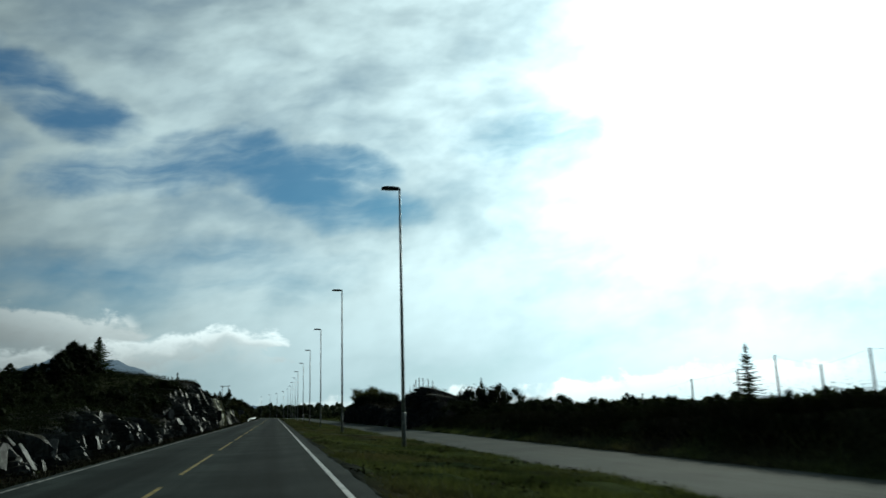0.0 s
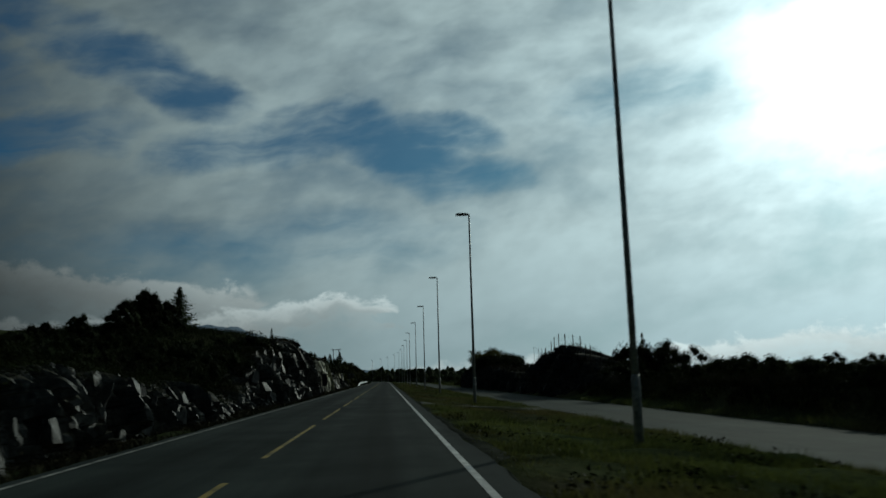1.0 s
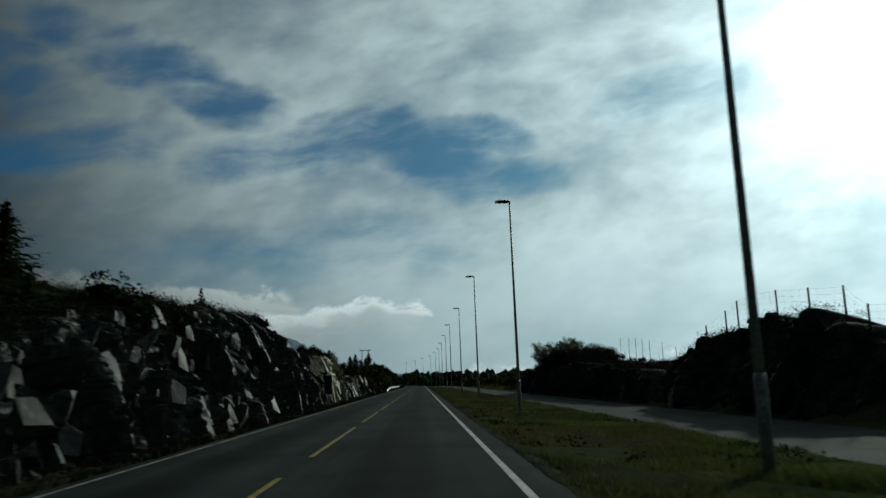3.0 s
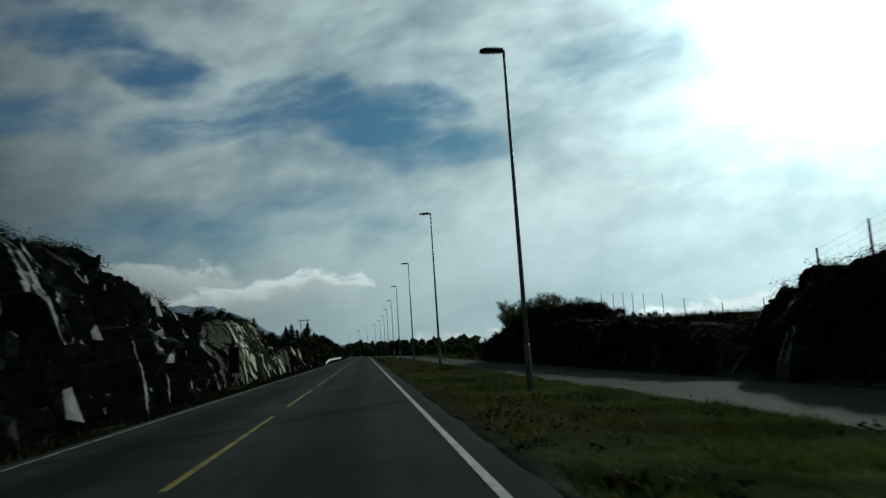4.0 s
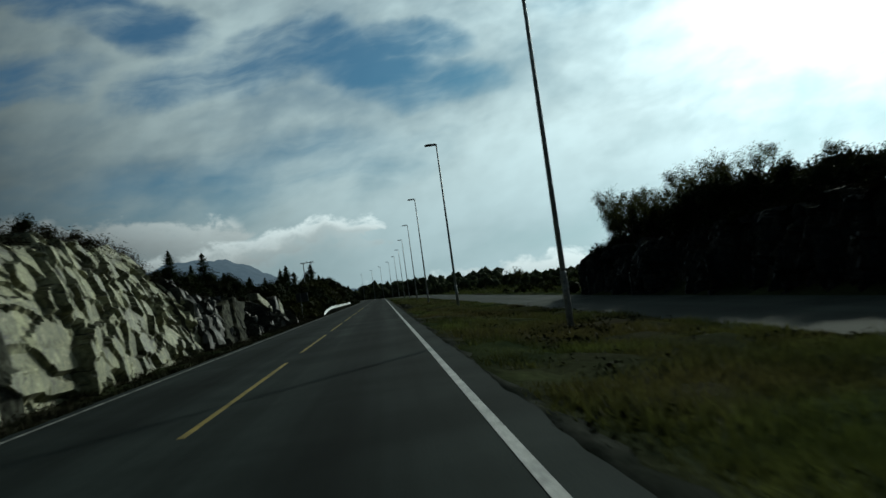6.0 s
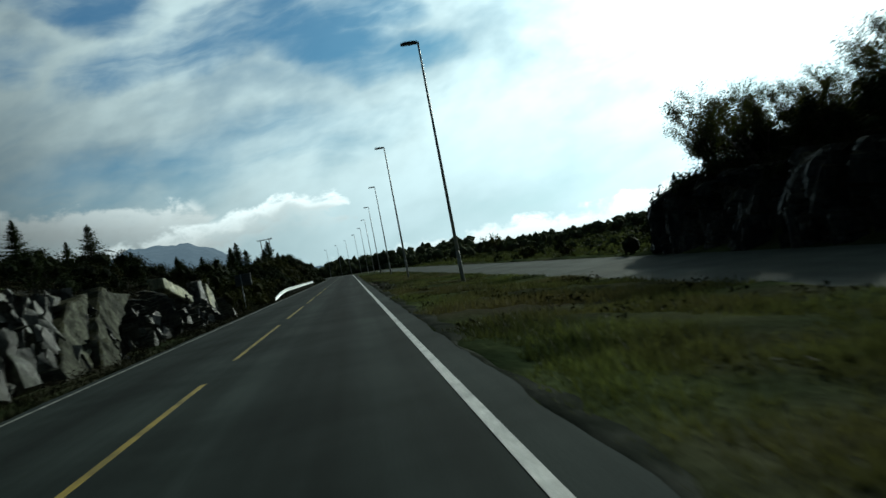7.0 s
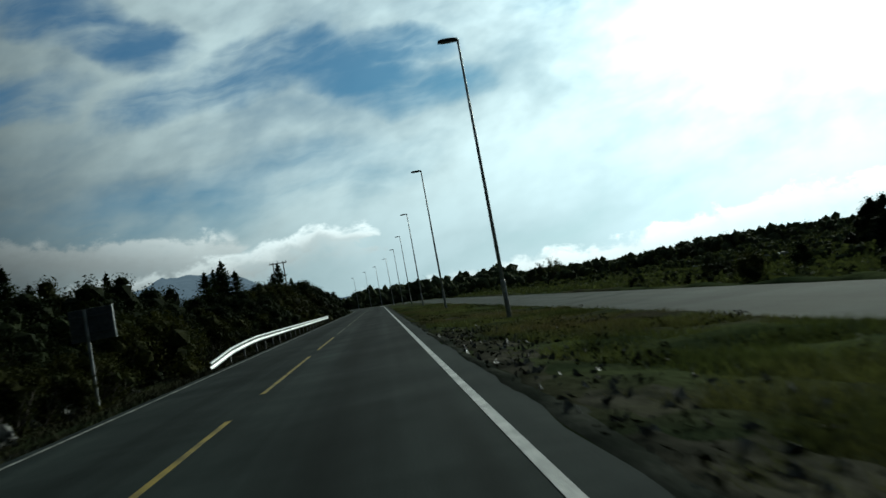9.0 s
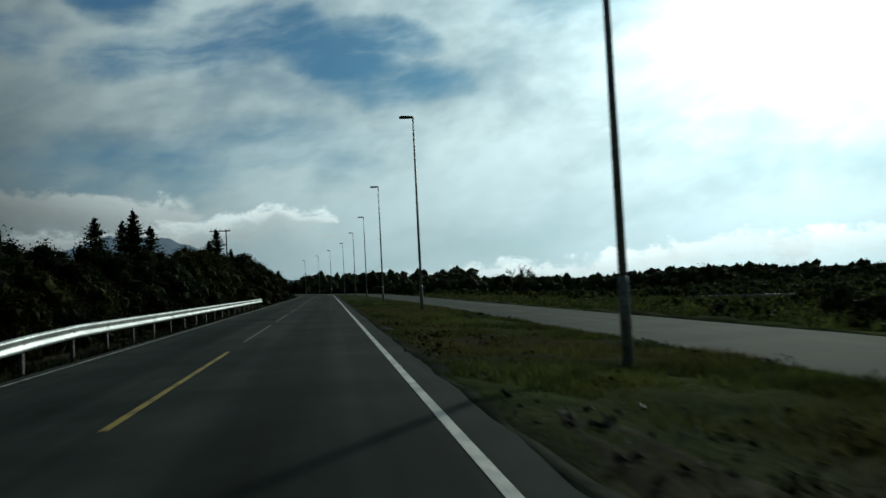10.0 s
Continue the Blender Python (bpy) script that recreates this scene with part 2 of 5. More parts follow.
M_ASPHALT = material("asphalt", (0.0150, 0.0205, 0.0194), (0.0270, 0.0355, 0.0335), 0.35, 0.95, 0.4, 160.0, spread=(0.3, 0.7), spec=0.02, streak=0.34)
M_PATH = material("worn_asphalt", (0.032, 0.041, 0.037), (0.052, 0.063, 0.057), 0.3, 0.9, 0.4, 120.0, third=(0.045, 0.053, 0.046), spec=0.02, streak=0.15)
M_WHITE = material("road_paint_white", (0.30, 0.30, 0.29), (0.50, 0.50, 0.48), 2.5, 0.6, 0.2, 12.0)
M_WHITE_WORN = material("worn_white_paint", (0.07, 0.075, 0.07), (0.22, 0.22, 0.205), 2.5, 0.8, 0.2, 12.0)
M_YELLOW = material("road_paint_yellow", (0.075, 0.060, 0.014), (0.24, 0.172, 0.024), 1.8, 0.8, 0.2, 14.0, spread=(0.28, 0.6))
# Greyer paint: grazing glare over the far dashes put into the colour.
M_YELLOW_GLARE = material("glare_faded_centre_paint", (0.032, 0.034, 0.028), (0.085, 0.078, 0.050), 1.8, 0.9, 0.2, 14.0)
M_GROUND = material("turf", (0.019, 0.028, 0.014), (0.052, 0.064, 0.029), 0.30, 0.95, 0.8, 24.0, third=(0.042, 0.038, 0.027), spec=0.0)
# Pale streaks are banding, with glints on the split faces put into them.
M_ROCK = rock_material("gneiss", (0.030, 0.034, 0.032), (0.098, 0.104, 0.094), (0.012, 0.013, 0.006), (0.20, 0.205, 0.18))
# Grey of the leaning slabs; also carries the shade on the marker-board face.
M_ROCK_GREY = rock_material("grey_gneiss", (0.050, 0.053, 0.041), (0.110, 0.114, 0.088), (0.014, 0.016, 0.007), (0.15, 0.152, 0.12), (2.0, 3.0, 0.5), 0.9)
M_SHARD = rock_material("split_gneiss", (0.033, 0.038, 0.032), (0.112, 0.118, 0.096), (0.012, 0.014, 0.006), (0.20, 0.20, 0.165))
# Paler rock, with the sunlight on the wall put into its colour.
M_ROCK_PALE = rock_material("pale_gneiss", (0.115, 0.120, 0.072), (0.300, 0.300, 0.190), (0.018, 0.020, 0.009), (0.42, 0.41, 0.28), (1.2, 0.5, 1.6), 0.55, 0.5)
M_STEEL = material("galvanised_steel", (0.20, 0.21, 0.21), (0.34, 0.35, 0.35), 3.0, 0.5, 0.1, 10.0, metal=0.6)
M_RAIL = material("galvanised_rail", (0.22, 0.24, 0.24), (0.36, 0.38, 0.38), 1.2, 0.45, 0.1, 10.0, metal=0.45)
M_POLE = material("lamp_post_metal", (0.24, 0.25, 0.25), (0.42, 0.43, 0.42), 2.0, 0.55, 0.1, 8.0, metal=0.25)
M_RAIL_POST = material("weathered_rail_post", (0.05, 0.052, 0.052), (0.11, 0.115, 0.11), 2.0, 0.7, 0.1, 8.0)
M_DARK = material("dark_plastic", (0.02, 0.021, 0.022), (0.04, 0.04, 0.042), 3.0, 0.5, 0.1, 8.0)
M_GLASS = material("lamp_glass", (0.25, 0.27, 0.28), (0.34, 0.36, 0.36), 3.0, 0.2, 0.0, 8.0)
M_SIGN = material("sign_back_grey", (0.055, 0.058, 0.06), (0.09, 0.092, 0.095), 1.5, 0.6, 0.1, 8.0, metal=0.2)
M_SIGN_DARK = material("sign_back_black", (0.012, 0.012, 0.013), (0.022, 0.022, 0.023), 1.5, 0.6, 0.1, 8.0)
M_WOOD = material("weathered_wood", (0.05, 0.042, 0.034), (0.12, 0.105, 0.09), 2.0, 0.9, 0.4, 12.0)
M_WIRE = material("fence_wire", (0.12, 0.12, 0.12), (0.2, 0.2, 0.2), 3.0, 0.5, 0.0, 8.0, metal=0.5)
M_BARK = material("bark", (0.03, 0.025, 0.02), (0.075, 0.065, 0.052), 3.0, 0.95, 0.6, 9.0)
M_NEEDLE = material("spruce_needles", (0.010, 0.019, 0.009), (0.026, 0.042, 0.016), 1.2, 0.8, 0.0, 8.0, vary=0.25, through_light=0.12, spec=0.05)
M_LEAF = material("birch_leaves", (0.022, 0.027, 0.014), (0.046, 0.050, 0.024), 0.8, 0.75, 0.0, 8.0, vary=0.3, through_light=0.3, spec=0.05)
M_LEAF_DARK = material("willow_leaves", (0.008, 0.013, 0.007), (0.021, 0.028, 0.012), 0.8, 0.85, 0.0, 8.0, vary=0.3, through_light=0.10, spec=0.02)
M_LEAF_GOLD = material("autumn_leaves", (0.015, 0.020, 0.007), (0.040, 0.041, 0.013), 0.8, 0.85, 0.0, 8.0, vary=0.3, through_light=0.12, spec=0.02)
M_HEATH = material("heather", (0.020, 0.018, 0.010), (0.048, 0.040, 0.018), 1.5, 0.95, 0.0, 8.0, vary=0.3, spec=0.05)
M_GRASS = material("grass_blades", (0.036, 0.049, 0.028), (0.112, 0.134, 0.066), 0.30, 0.8, 0.0, 9.0, third=(0.100, 0.090, 0.062), vary=0.3, through_light=0.18, spec=0.05)
M_SOIL = material("dark_soil", (0.018, 0.021, 0.017), (0.042, 0.045, 0.038), 0.9, 1.0, 0.6, 20.0, spec=0.0)
# Lighter than the near leaves: haze over the woods put into the colour.
M_FAR = material("hazy_far_leaves", (0.042, 0.054, 0.031), (0.080, 0.094, 0.054), 0.3, 0.9, 0.0, 8.0, vary=0.2, through_light=0.2, spec=0.02)
M_DIRT = material("trodden_dirt", (0.022, 0.023, 0.018), (0.070, 0.066, 0.052), 0.9, 1.0, 0.6, 16.0, third=(0.034, 0.036, 0.020), spec=0.0)
M_TRACK = material("crushed_gravel", (0.026, 0.031, 0.027), (0.062, 0.067, 0.056), 0.7, 0.95, 0.7, 30.0, third=(0.040, 0.041, 0.030), spec=0.02)
M_TUFT = material("dark_weeds", (0.014, 0.017, 0.008), (0.034, 0.032, 0.016), 1.5, 0.95, 0.0, 8.0, vary=0.3, spec=0.05)
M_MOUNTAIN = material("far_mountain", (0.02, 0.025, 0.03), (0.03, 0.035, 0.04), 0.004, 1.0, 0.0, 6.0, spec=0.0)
# Haze in front of the mountain is put in as a blue-grey glow.
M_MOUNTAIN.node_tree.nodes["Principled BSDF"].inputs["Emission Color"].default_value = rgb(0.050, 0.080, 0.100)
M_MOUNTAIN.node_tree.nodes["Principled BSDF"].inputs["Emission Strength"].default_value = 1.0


# ---- building helpers ----
def mesh_of(name, verts, faces, mat, smooth=False):
    me = bpy.data.meshes.new(name)
    me.from_pydata(verts, [], faces)
    me.materials.append(mat)
    if smooth:
        me.polygons.foreach_set("use_smooth", [True] * len(me.polygons))
    me.update()
    return me


def part(name, bm, mat, parent=None, label="", smooth=False):
    """Links a bmesh (or a mesh) as one object under a thing or under a part."""
    if isinstance(bm, bpy.types.Mesh):
        me = bm
    else:
        me = bpy.data.meshes.new(name)
        bm.normal_update()
        bm.to_mesh(me)
        bm.free()
        me.materials.append(mat)
        if smooth:
            me.polygons.foreach_set("use_smooth", [True] * len(me.polygons))
    ob = new(name, me)
    ob.parent = parent
    return tagged(ob, label)


def box(sx, sy, sz, at=(0, 0, 0), bevel=0.0, bm=None):
    bm = bm or bmesh.new()
    r = bmesh.ops.create_cube(bm, size=1.0, matrix=Matrix.Translation(at) @ Matrix.Diagonal((sx, sy, sz, 1)))
    if bevel:
        es = list({e for v in r["verts"] for e in v.link_edges})
        bmesh.ops.bevel(bm, geom=es, offset=bevel, segments=2, affect="EDGES", profile=0.6)
    return bm


def tube(path, radii, sides=8, bm=None, cap=True):
    """A tapered tube along a list of points."""
    bm = bm or bmesh.new()
    rings = []
    for i, (c, r) in enumerate(zip(path, radii)):
        c = Vector(c)
        a = Vector(path[max(i - 1, 0)])
        b = Vector(path[min(i + 1, len(path) - 1)])
        q = (b - a).to_track_quat("Z", "Y") if (b - a).length > 1e-6 else Vector((0, 0, 1)).to_track_quat("Z", "Y")
        rings.append([bm.verts.new(c + q @ Vector((r * math.cos(2 * math.pi * k / sides), r * math.sin(2 * math.pi * k / sides), 0))) for k in range(sides)])
    for p, q in zip(rings, rings[1:]):
        for k in range(sides):
            bm.faces.new((p[k], p[(k + 1) % sides], q[(k + 1) % sides], q[k]))
    if cap:
        bm.faces.new(rings[0][::-1])
        bm.faces.new(rings[-1])
    return bm


# ---- lie of the land ----
def bend(y):
    """The road's drift to the left, far ahead."""
    return -0.0006 * np.maximum(0.0, np.asarray(y, float) - 300.0) ** 2 * (np.asarray(y, float) < 700) - 96.0 * (np.asarray(y, float) >= 700)


LEFT_Y = [-60, 18, 30, 40, 50, 60, 70, 78, 95, 103, 110, 120, 137, 148, 152, 157, 167, 175, 181, 187, 196, 260, 400, 3000]
LEFT_Z = [0.8, 0.8, 1.0, 1.6, 1.4, 1.6, 3.2, 4.3, 5.4, 4.9, 4.4, 4.0, 4.5, 4.0, 3.6, 2.5, 2.5, 2.4, 1.6, -0.3, -0.9, -1.2, -0.6, 0.0]
RIGHT_Y = [-60, 20, 35, 50, 66, 72, 97, 104, 114, 124, 137, 147, 154, 159, 175, 3000]
RIGHT_Z = [0.9, 0.9, 0.5, 0.5, 0.2, 0.3, 0.3, 1.2, 1.8, 2.2, 1.8, 1.6, 0.6, -0.8, -1.2, -1.2]


def land_row(y):
    t = np.interp(y, LEFT_Y, LEFT_Z)
    r = np.interp(y, RIGHT_Y, RIGHT_Z)
    up = np.interp(y, [140, 175], [1.0, 0.0])
    back = np.interp(y, [-60, 60, 85, 100, 118, 130, 140, 150, 162, 185], [0.3, 0.3, 1.2, 1.3, 1.6, 2.3, 2.7, 2.8, 0.2, -2.4])
    far = np.interp(y, [-60, 60, 110, 180], [-0.6, -0.6, 0.6, -4.5])
    xs = [-2500, -700, -150, -45, -20, -14, -11.6, -9.0, -7.0, -5.9, -5.12, -5.0, 1.26, 1.38, 3.0, 5.4, 8.1, 8.3, 13.0, 13.2, 13.9, 15.2, 22, 34, 70, 180, 700, 2500]
    zs = [-6, -4, 0.5 + t * 0.5, t + 1.4 * up, t + 1.2 * up, t + 0.5 * up, t - 0.6, -0.38, -0.36, -0.22, -0.03, -0.16, -0.16, -0.03, -0.24, -0.42, -0.585, -0.75, -0.75, -0.585, -0.52, r, (r + back) / 2 + 0.2, back, far, far - 0.5, -6, -8]
    return xs, zs


def land(x, y):
    """Height of the ground at one place."""
    xs, zs = land_row(y)
    return float(np.interp(x - float(bend(y)), xs, zs))


def build_ground():
    gx = np.unique(np.concatenate([np.arange(-30, 40, 0.55), np.arange(-160, 200, 8.0), np.arange(-2400, 2500, 120.0), [-5.12, -5.0, 1.26, 1.38, 8.1, 8.3, 13.0, 13.2]]))
    gy = np.unique(np.concatenate([np.arange(-20, 260, 0.9), np.arange(-120, 700, 7.0), np.arange(-1200, 4200, 130.0)]))
    verts = []
    for y in gy:
        xs, zs = land_row(y)
        shift = float(bend(y))
        z = np.interp(gx, xs, zs)
        for x, h in zip(gx, z):
            d = min(abs(x + 5.12), abs(x - 1.38)) if (x < -5.12 or x > 1.38) else 0.0
            if 8.0 <= x <= 13.3:
                d = 0.0
            near = min(1.0, d / 1.2)
            bumps = 0.0
            if near > 0:
                bumps = near * (0.20 * noise.noise((x * 0.7, y * 0.5, 0.3)) + 0.07 * noise.noise((x * 2.1, y * 2.1, 5.0)))
                if abs(x) > 24:
                    bumps += 0.7 * noise.noise((x * 0.04, y * 0.04, 2.0)) * min(1.0, (abs(x) - 24) / 30)
            verts.append((x + shift, y, h + bumps))
    w = len(gx)
    faces = [(j * w + i, j * w + i + 1, (j + 1) * w + i + 1, (j + 1) * w + i) for j in range(len(gy) - 1) for i in range(w - 1)]
    tagged(new("ground", mesh_of("ground", verts, faces, M_GROUND, True)), "rough green and brown turf beside the road", "ground", kind="structure")


build_ground()


def strip(name, x0, x1, y0, y1, z, mat, thick=0.25, step=2.0, wobble=0.0, cols=1, crown=0.0):
    """A band that follows the road, with its sides."""
    ys = np.arange(y0, y1 + step * 0.5, step)
    verts, faces = [], []
    n = cols + 3
    for j, y in enumerate(ys):
        s = float(bend(y))
        a = x0 + wobble * noise.noise((3.1, y * 0.6, 0)) + wobble * 0.5 * noise.noise((3.1, y * 2.3, 0))
        b = x1 + wobble * noise.noise((9.7, y * 0.6, 0)) + wobble * 0.5 * noise.noise((9.7, y * 2.3, 0))
        verts.append((a + s, y, z - thick))
        for i in range(cols + 1):
            f = i / cols
            verts.append((a + (b - a) * f + s, y, z + crown * (1 - (2 * f - 1) ** 2)))
        verts.append((b + s, y, z - thick))
        if j:
            for i in range(n - 1):
                p = (j - 1) * n + i
                faces.append((p, p + 1, p + n + 1, p + n))
    return mesh_of(name, verts, faces, mat)


road = tagged(new("road", strip("road", -5.12, 1.38, -60, 640, 0.0, M_ASPHALT, 0.3, 0.4, 0.07)), "dark grey two-lane asphalt road", "road", kind="structure")
path_road = tagged(new("side_road", strip("side_road", 8.15, 13.15, -60, 560, -0.60, M_PATH, 0.3, 1.0, 0.09)), "pale worn asphalt side road along the verge", "road", kind="structure")
edge_l = (new("edge_line", strip("edge_line", -4.915, -4.84, -60, 600, 0.005, M_WHITE_WORN, 0.004, 1.0)))
edge_r = (new("edge_line", strip("edge_line", 0.908, 1.008, -60, 600, 0.005, M_WHITE, 0.004, 1.0)))
edge_l.parent = edge_r.parent = road
for k in range(-3, 34):
    y0 = 6.03 + 12.0 * k
    # Past k = 15 the glare fade is put into the paint colour.
    dash = new("centre_dash", strip("centre_dash", -2.17, -2.085, y0, y0 + 9.0, 0.005, M_YELLOW if k < 16 else M_YELLOW_GLARE, 0.004, 1.5, 0.006))
    dash.parent = road


def shoulder(x0, x1):
    """Ragged gravel at the edge of the asphalt, laid on the ground."""
    ys = np.arange(-60, 330, 0.6)
    verts, faces = [], []
    for j, y in enumerate(ys):
        w = (x1 - x0) * max(0.12, 0.8 + 1.1 * noise.noise((x0, y * 0.25, 2.0)) + 0.6 * noise.noise((x0, y * 1.1, 7.0)))
        for k in range(5):
            x = x0 + w * k / 4 + 0.04 * noise.noise((y * 2.0, k, 1.0)) * (k > 0)
            lift = (0.022, 0.028, 0.026, 0.016, -0.03)[k]
            verts.append((x, y, land(x, y) + lift + 0.012 * noise.noise((x * 5, y * 5, 0))))
        if j:
            p = (j - 1) * 5
            quads = [(p + k, p + k + 1, p + k + 6, p + k + 5) for k in range(4)]
            faces += quads if x1 > x0 else [q[::-1] for q in quads]
    tagged(new("gravel_shoulder", mesh_of("gravel_shoulder", verts, faces, M_SOIL, True)), "narrow ragged dark soil strip at the asphalt edge", "gravel", kind="structure")


shoulder(1.30, 1.85)
shoulder(-5.09, -6.9)


def track():
    """Gravel crossing between the road and the side road."""
    verts, faces = [], []
    xs = np.linspace(1.6, 8.3, 24)
    for i, x in enumerate(xs):
        y0 = 54.6 - 0.5 * abs(x - 4.8) ** 1.2 * 0.3 + 0.3 * noise.noise((x, 1.0, 0))
        y1 = 58.8 + 0.5 * abs(x - 4.8) ** 1.2 * 0.3 + 0.3 * noise.noise((x, 9.0, 0))
        for k in range(9):
            y = y0 + (y1 - y0) * k / 8
            verts.append((x, y, land(x, y) + (0.045 if 0 < k < 8 else -0.12) + 0.02 * noise.noise((x * 2, y * 2, 4))))
        if i:
            faces += [((i - 1) * 9 + k, i * 9 + k, i * 9 + k + 1, (i - 1) * 9 + k + 1) for k in range(8)]
    tagged(new("gravel_track", mesh_of("gravel_track", verts, faces, M_TRACK, True)), "short grey gravel crossing through the verge", "gravel", kind="structure")


track()


# ---- rock cuts ----
FACETS = ((1.7, 3.4, 0.36, 0.55, 0.12), (0.65, 1.6, 0.18, 0.62, 0.16), (0.28, 0.65, 0.06, 0.45, 0.18))
BEDDED = ((4.2, 1.7, 0.12, 0.06, 0.07), (1.7, 0.60, 0.08, 0.10, 0.12))
COLUMNS = ((1.3, 2.6, 0.36, 0.70, 0.20), (0.50, 1.4, 0.18, 0.75, 0.22), (0.24, 0.6, 0.06, 0.50, 0.20))


def facet(y, z, seed, sizes, lean, split=0.7):
    """How far split faces stand out of the rock: flat tilted pieces with cracks between them."""
    d = 0.0
    for k, (wide, tall, lift, swing, nod) in enumerate(sizes):
        q = Vector((seed + 40.0 * k, (y - z * lean) / wide, (z + y * 0.12) / tall))
        dist, pts = noise.voronoi(q)
        c = pts[0] * 9.7
        off = q - pts[0]
        out = noise.cell(c) - 0.5
        turn, tip = noise.cell(c + Vector((31, 5, 2))) - 0.5, noise.cell(c + Vector((3, 57, 8))) - 0.5
        crack = min(0.0, (dist[1] - dist[0]) * 5.0 - 0.45) * lift * split
        d += lift * out * 1.6 + 2.0 * swing * turn * off.y * wide + 2.0 * nod * tip * off.z * tall + crack
    return d


def rock_cut(name, label, side, ys, foot, crest, back, tops, mat, rough=lambda y: 1.0, step=0.13, seed=0.0, rows=60, sizes=FACETS, lean=0.25, steep=1.5):
    """A blasted rock face along the road: foot, face, crest and the ground behind it."""
    y_list = np.arange(ys[0], ys[1], step)
    verts, faces = [], []
    for j, y in enumerate(y_list):
        xf, xc, xb = (float(np.interp(y, *a)) for a in (foot, crest, back))
        zt = float(np.interp(y, *tops)) + 0.28 * noise.noise((y * 0.8, seed, 3.0)) + 0.18 * (noise.cell((y * 0.9, seed, 1.0)) - 0.5)
        end = min(1.0, (y - ys[0]) / 1.2, (ys[1] - y) / 1.2)
        z0 = land(xf, y) - 0.4
        zb = max(land(xb, y) - 0.3, -2.0)
        amp = rough(y) * min(1.0, 0.35 + 0.3 * max(0.0, zt))
        for i in range(rows + 1):
            f = i / rows
            if f < 0.7:
                g = f / 0.7
                x, z = xf + (xc - xf) * g ** steep, z0 + (zt - z0) * (1 - (1 - g) ** 1.25)
            else:
                g = (f - 0.7) / 0.3
                x, z = xc + (xb - xc) * g, zt + (zb - zt) * g ** 1.3
            fade = 1.0 if f < 0.8 else max(0.0, (1 - f) / 0.2)
            d2 = noise.cell(Vector((x * 2.0, y * 2.0, z * 2.0 + seed))) - 0.5
            d = amp * fade * end * (facet(y, z, seed, sizes, lean, 0.2 if sizes is BEDDED else 0.7) + 0.45 * noise.noise((x * 0.3, y * 0.23, z * 0.3 + seed)))
            d = 0.75 * math.tanh(d / 0.75)
            near = min(1.0, max(0.0, (f - 0.56) / 0.14))
            d = d * (1 - near) + near * min(d * 0.6, 0.12)
            if f < 0.7:
                x2, z2 = x - side * d, z + 0.15 * d * (1 if f > 0.06 else 0)
            else:
                x2, z2 = x, z + 0.45 * d
            x2 = min(x2, xf + 0.8) if side < 0 else max(x2, xf - 0.35)
            verts.append((x2, y + 0.05 * d2 * amp * end, z2 if end > 0.02 else min(z2, z0 + 0.1)))
        if j:
            n = rows + 1
            for i in range(rows):
                p = (j - 1) * n + i
                q4 = (p, p + 1, p + n + 1, p + n)
                faces.append(q4 if side > 0 else q4[::-1])
    return tagged(new(name, mesh_of(name, verts, faces, mat)), label, "rock", kind="structure")


L_FOOT = ([18, 30, 52, 58, 66, 83, 98, 112, 117, 122.5, 126, 134, 144, 156, 170, 184, 190], [-6.7, -7.0, -6.8, -7.6, -7.4, -7.0, -7.2, -8.2, -9.0, -7.6, -7.5, -8.0, -8.0, -8.4, -8.1, -7.9, -8.2])
L_CREST = ([18, 60, 80, 100, 112, 117, 122.5, 126, 140, 156, 186], [-8.2, -8.8, -9.6, -9.6, -9.8, -10.5, -9.0, -8.8, -9.8, -9.6, -9.4])
L_BACK = ([18, 200], [-13.5, -13.5])
L_TOP = ([16, 20, 25, 31, 34, 38, 41, 44, 48, 52, 54.5, 58, 61, 64, 66, 70, 74, 81, 91, 95.5, 99.3, 100.4, 102, 105, 109, 111, 114, 122, 127, 135, 139, 143, 146, 152, 156, 160, 163, 167, 172, 175, 178, 183, 187],
         [0.2, 0.7, 0.95, 0.9, 1.6, 1.8, 1.6, 1.25, 1.25, 1.2, 0.2, 0.3, 0.8, 0.8, 1.3, 2.8, 3.6, 4.3, 5.1, 5.3, 5.2, 4.3, 4.7, 4.5, 4.45, 3.8, 3.5, 3.95, 4.0, 4.25, 3.8, 3.0, 2.4, 2.2, 2.0, 1.7, 2.1, 1.6, 1.4, 1.9, 0.8, 0.3, 0.0])
CUT_A = rock_cut("rock_cut", "dark fractured gneiss rock cut with heather on top", -1, (17, 117.6), L_FOOT, L_CREST, L_BACK, L_TOP, M_ROCK, seed=3.0, lean=0.4)
# Shade on this face turned from the sun is put into its grey.
rock_cut("rock_cut", "smooth rock face behind the marker board, shade put into its grey", -1, (115.8, 122.9), L_FOOT, L_CREST, L_BACK, L_TOP, M_ROCK_GREY, rough=lambda y: 0.5, seed=8.0, sizes=BEDDED, lean=0.5, step=0.1, rows=76)
# Sunlight on this wall is put into its paler rock colour.
rock_cut("rock_cut", "pale gneiss rock wall beside the road, sunlight put into its colour", -1, (121.6, 143), L_FOOT, L_CREST, L_BACK, L_TOP, M_ROCK_PALE, rough=lambda y: float(np.interp(y, [122, 124, 134, 139], [0.6, 0.7, 0.6, 0.8])), seed=8.0, sizes=BEDDED, lean=0.5, step=0.1, rows=76)
CUT_C = rock_cut("rock_cut", "jagged upright slabs of grey gneiss by the road", -1, (140.5, 188), L_FOOT, L_CREST, L_BACK, L_TOP, M_SHARD, rough=lambda y: 1.0, seed=14.0, sizes=COLUMNS, lean=0.3)
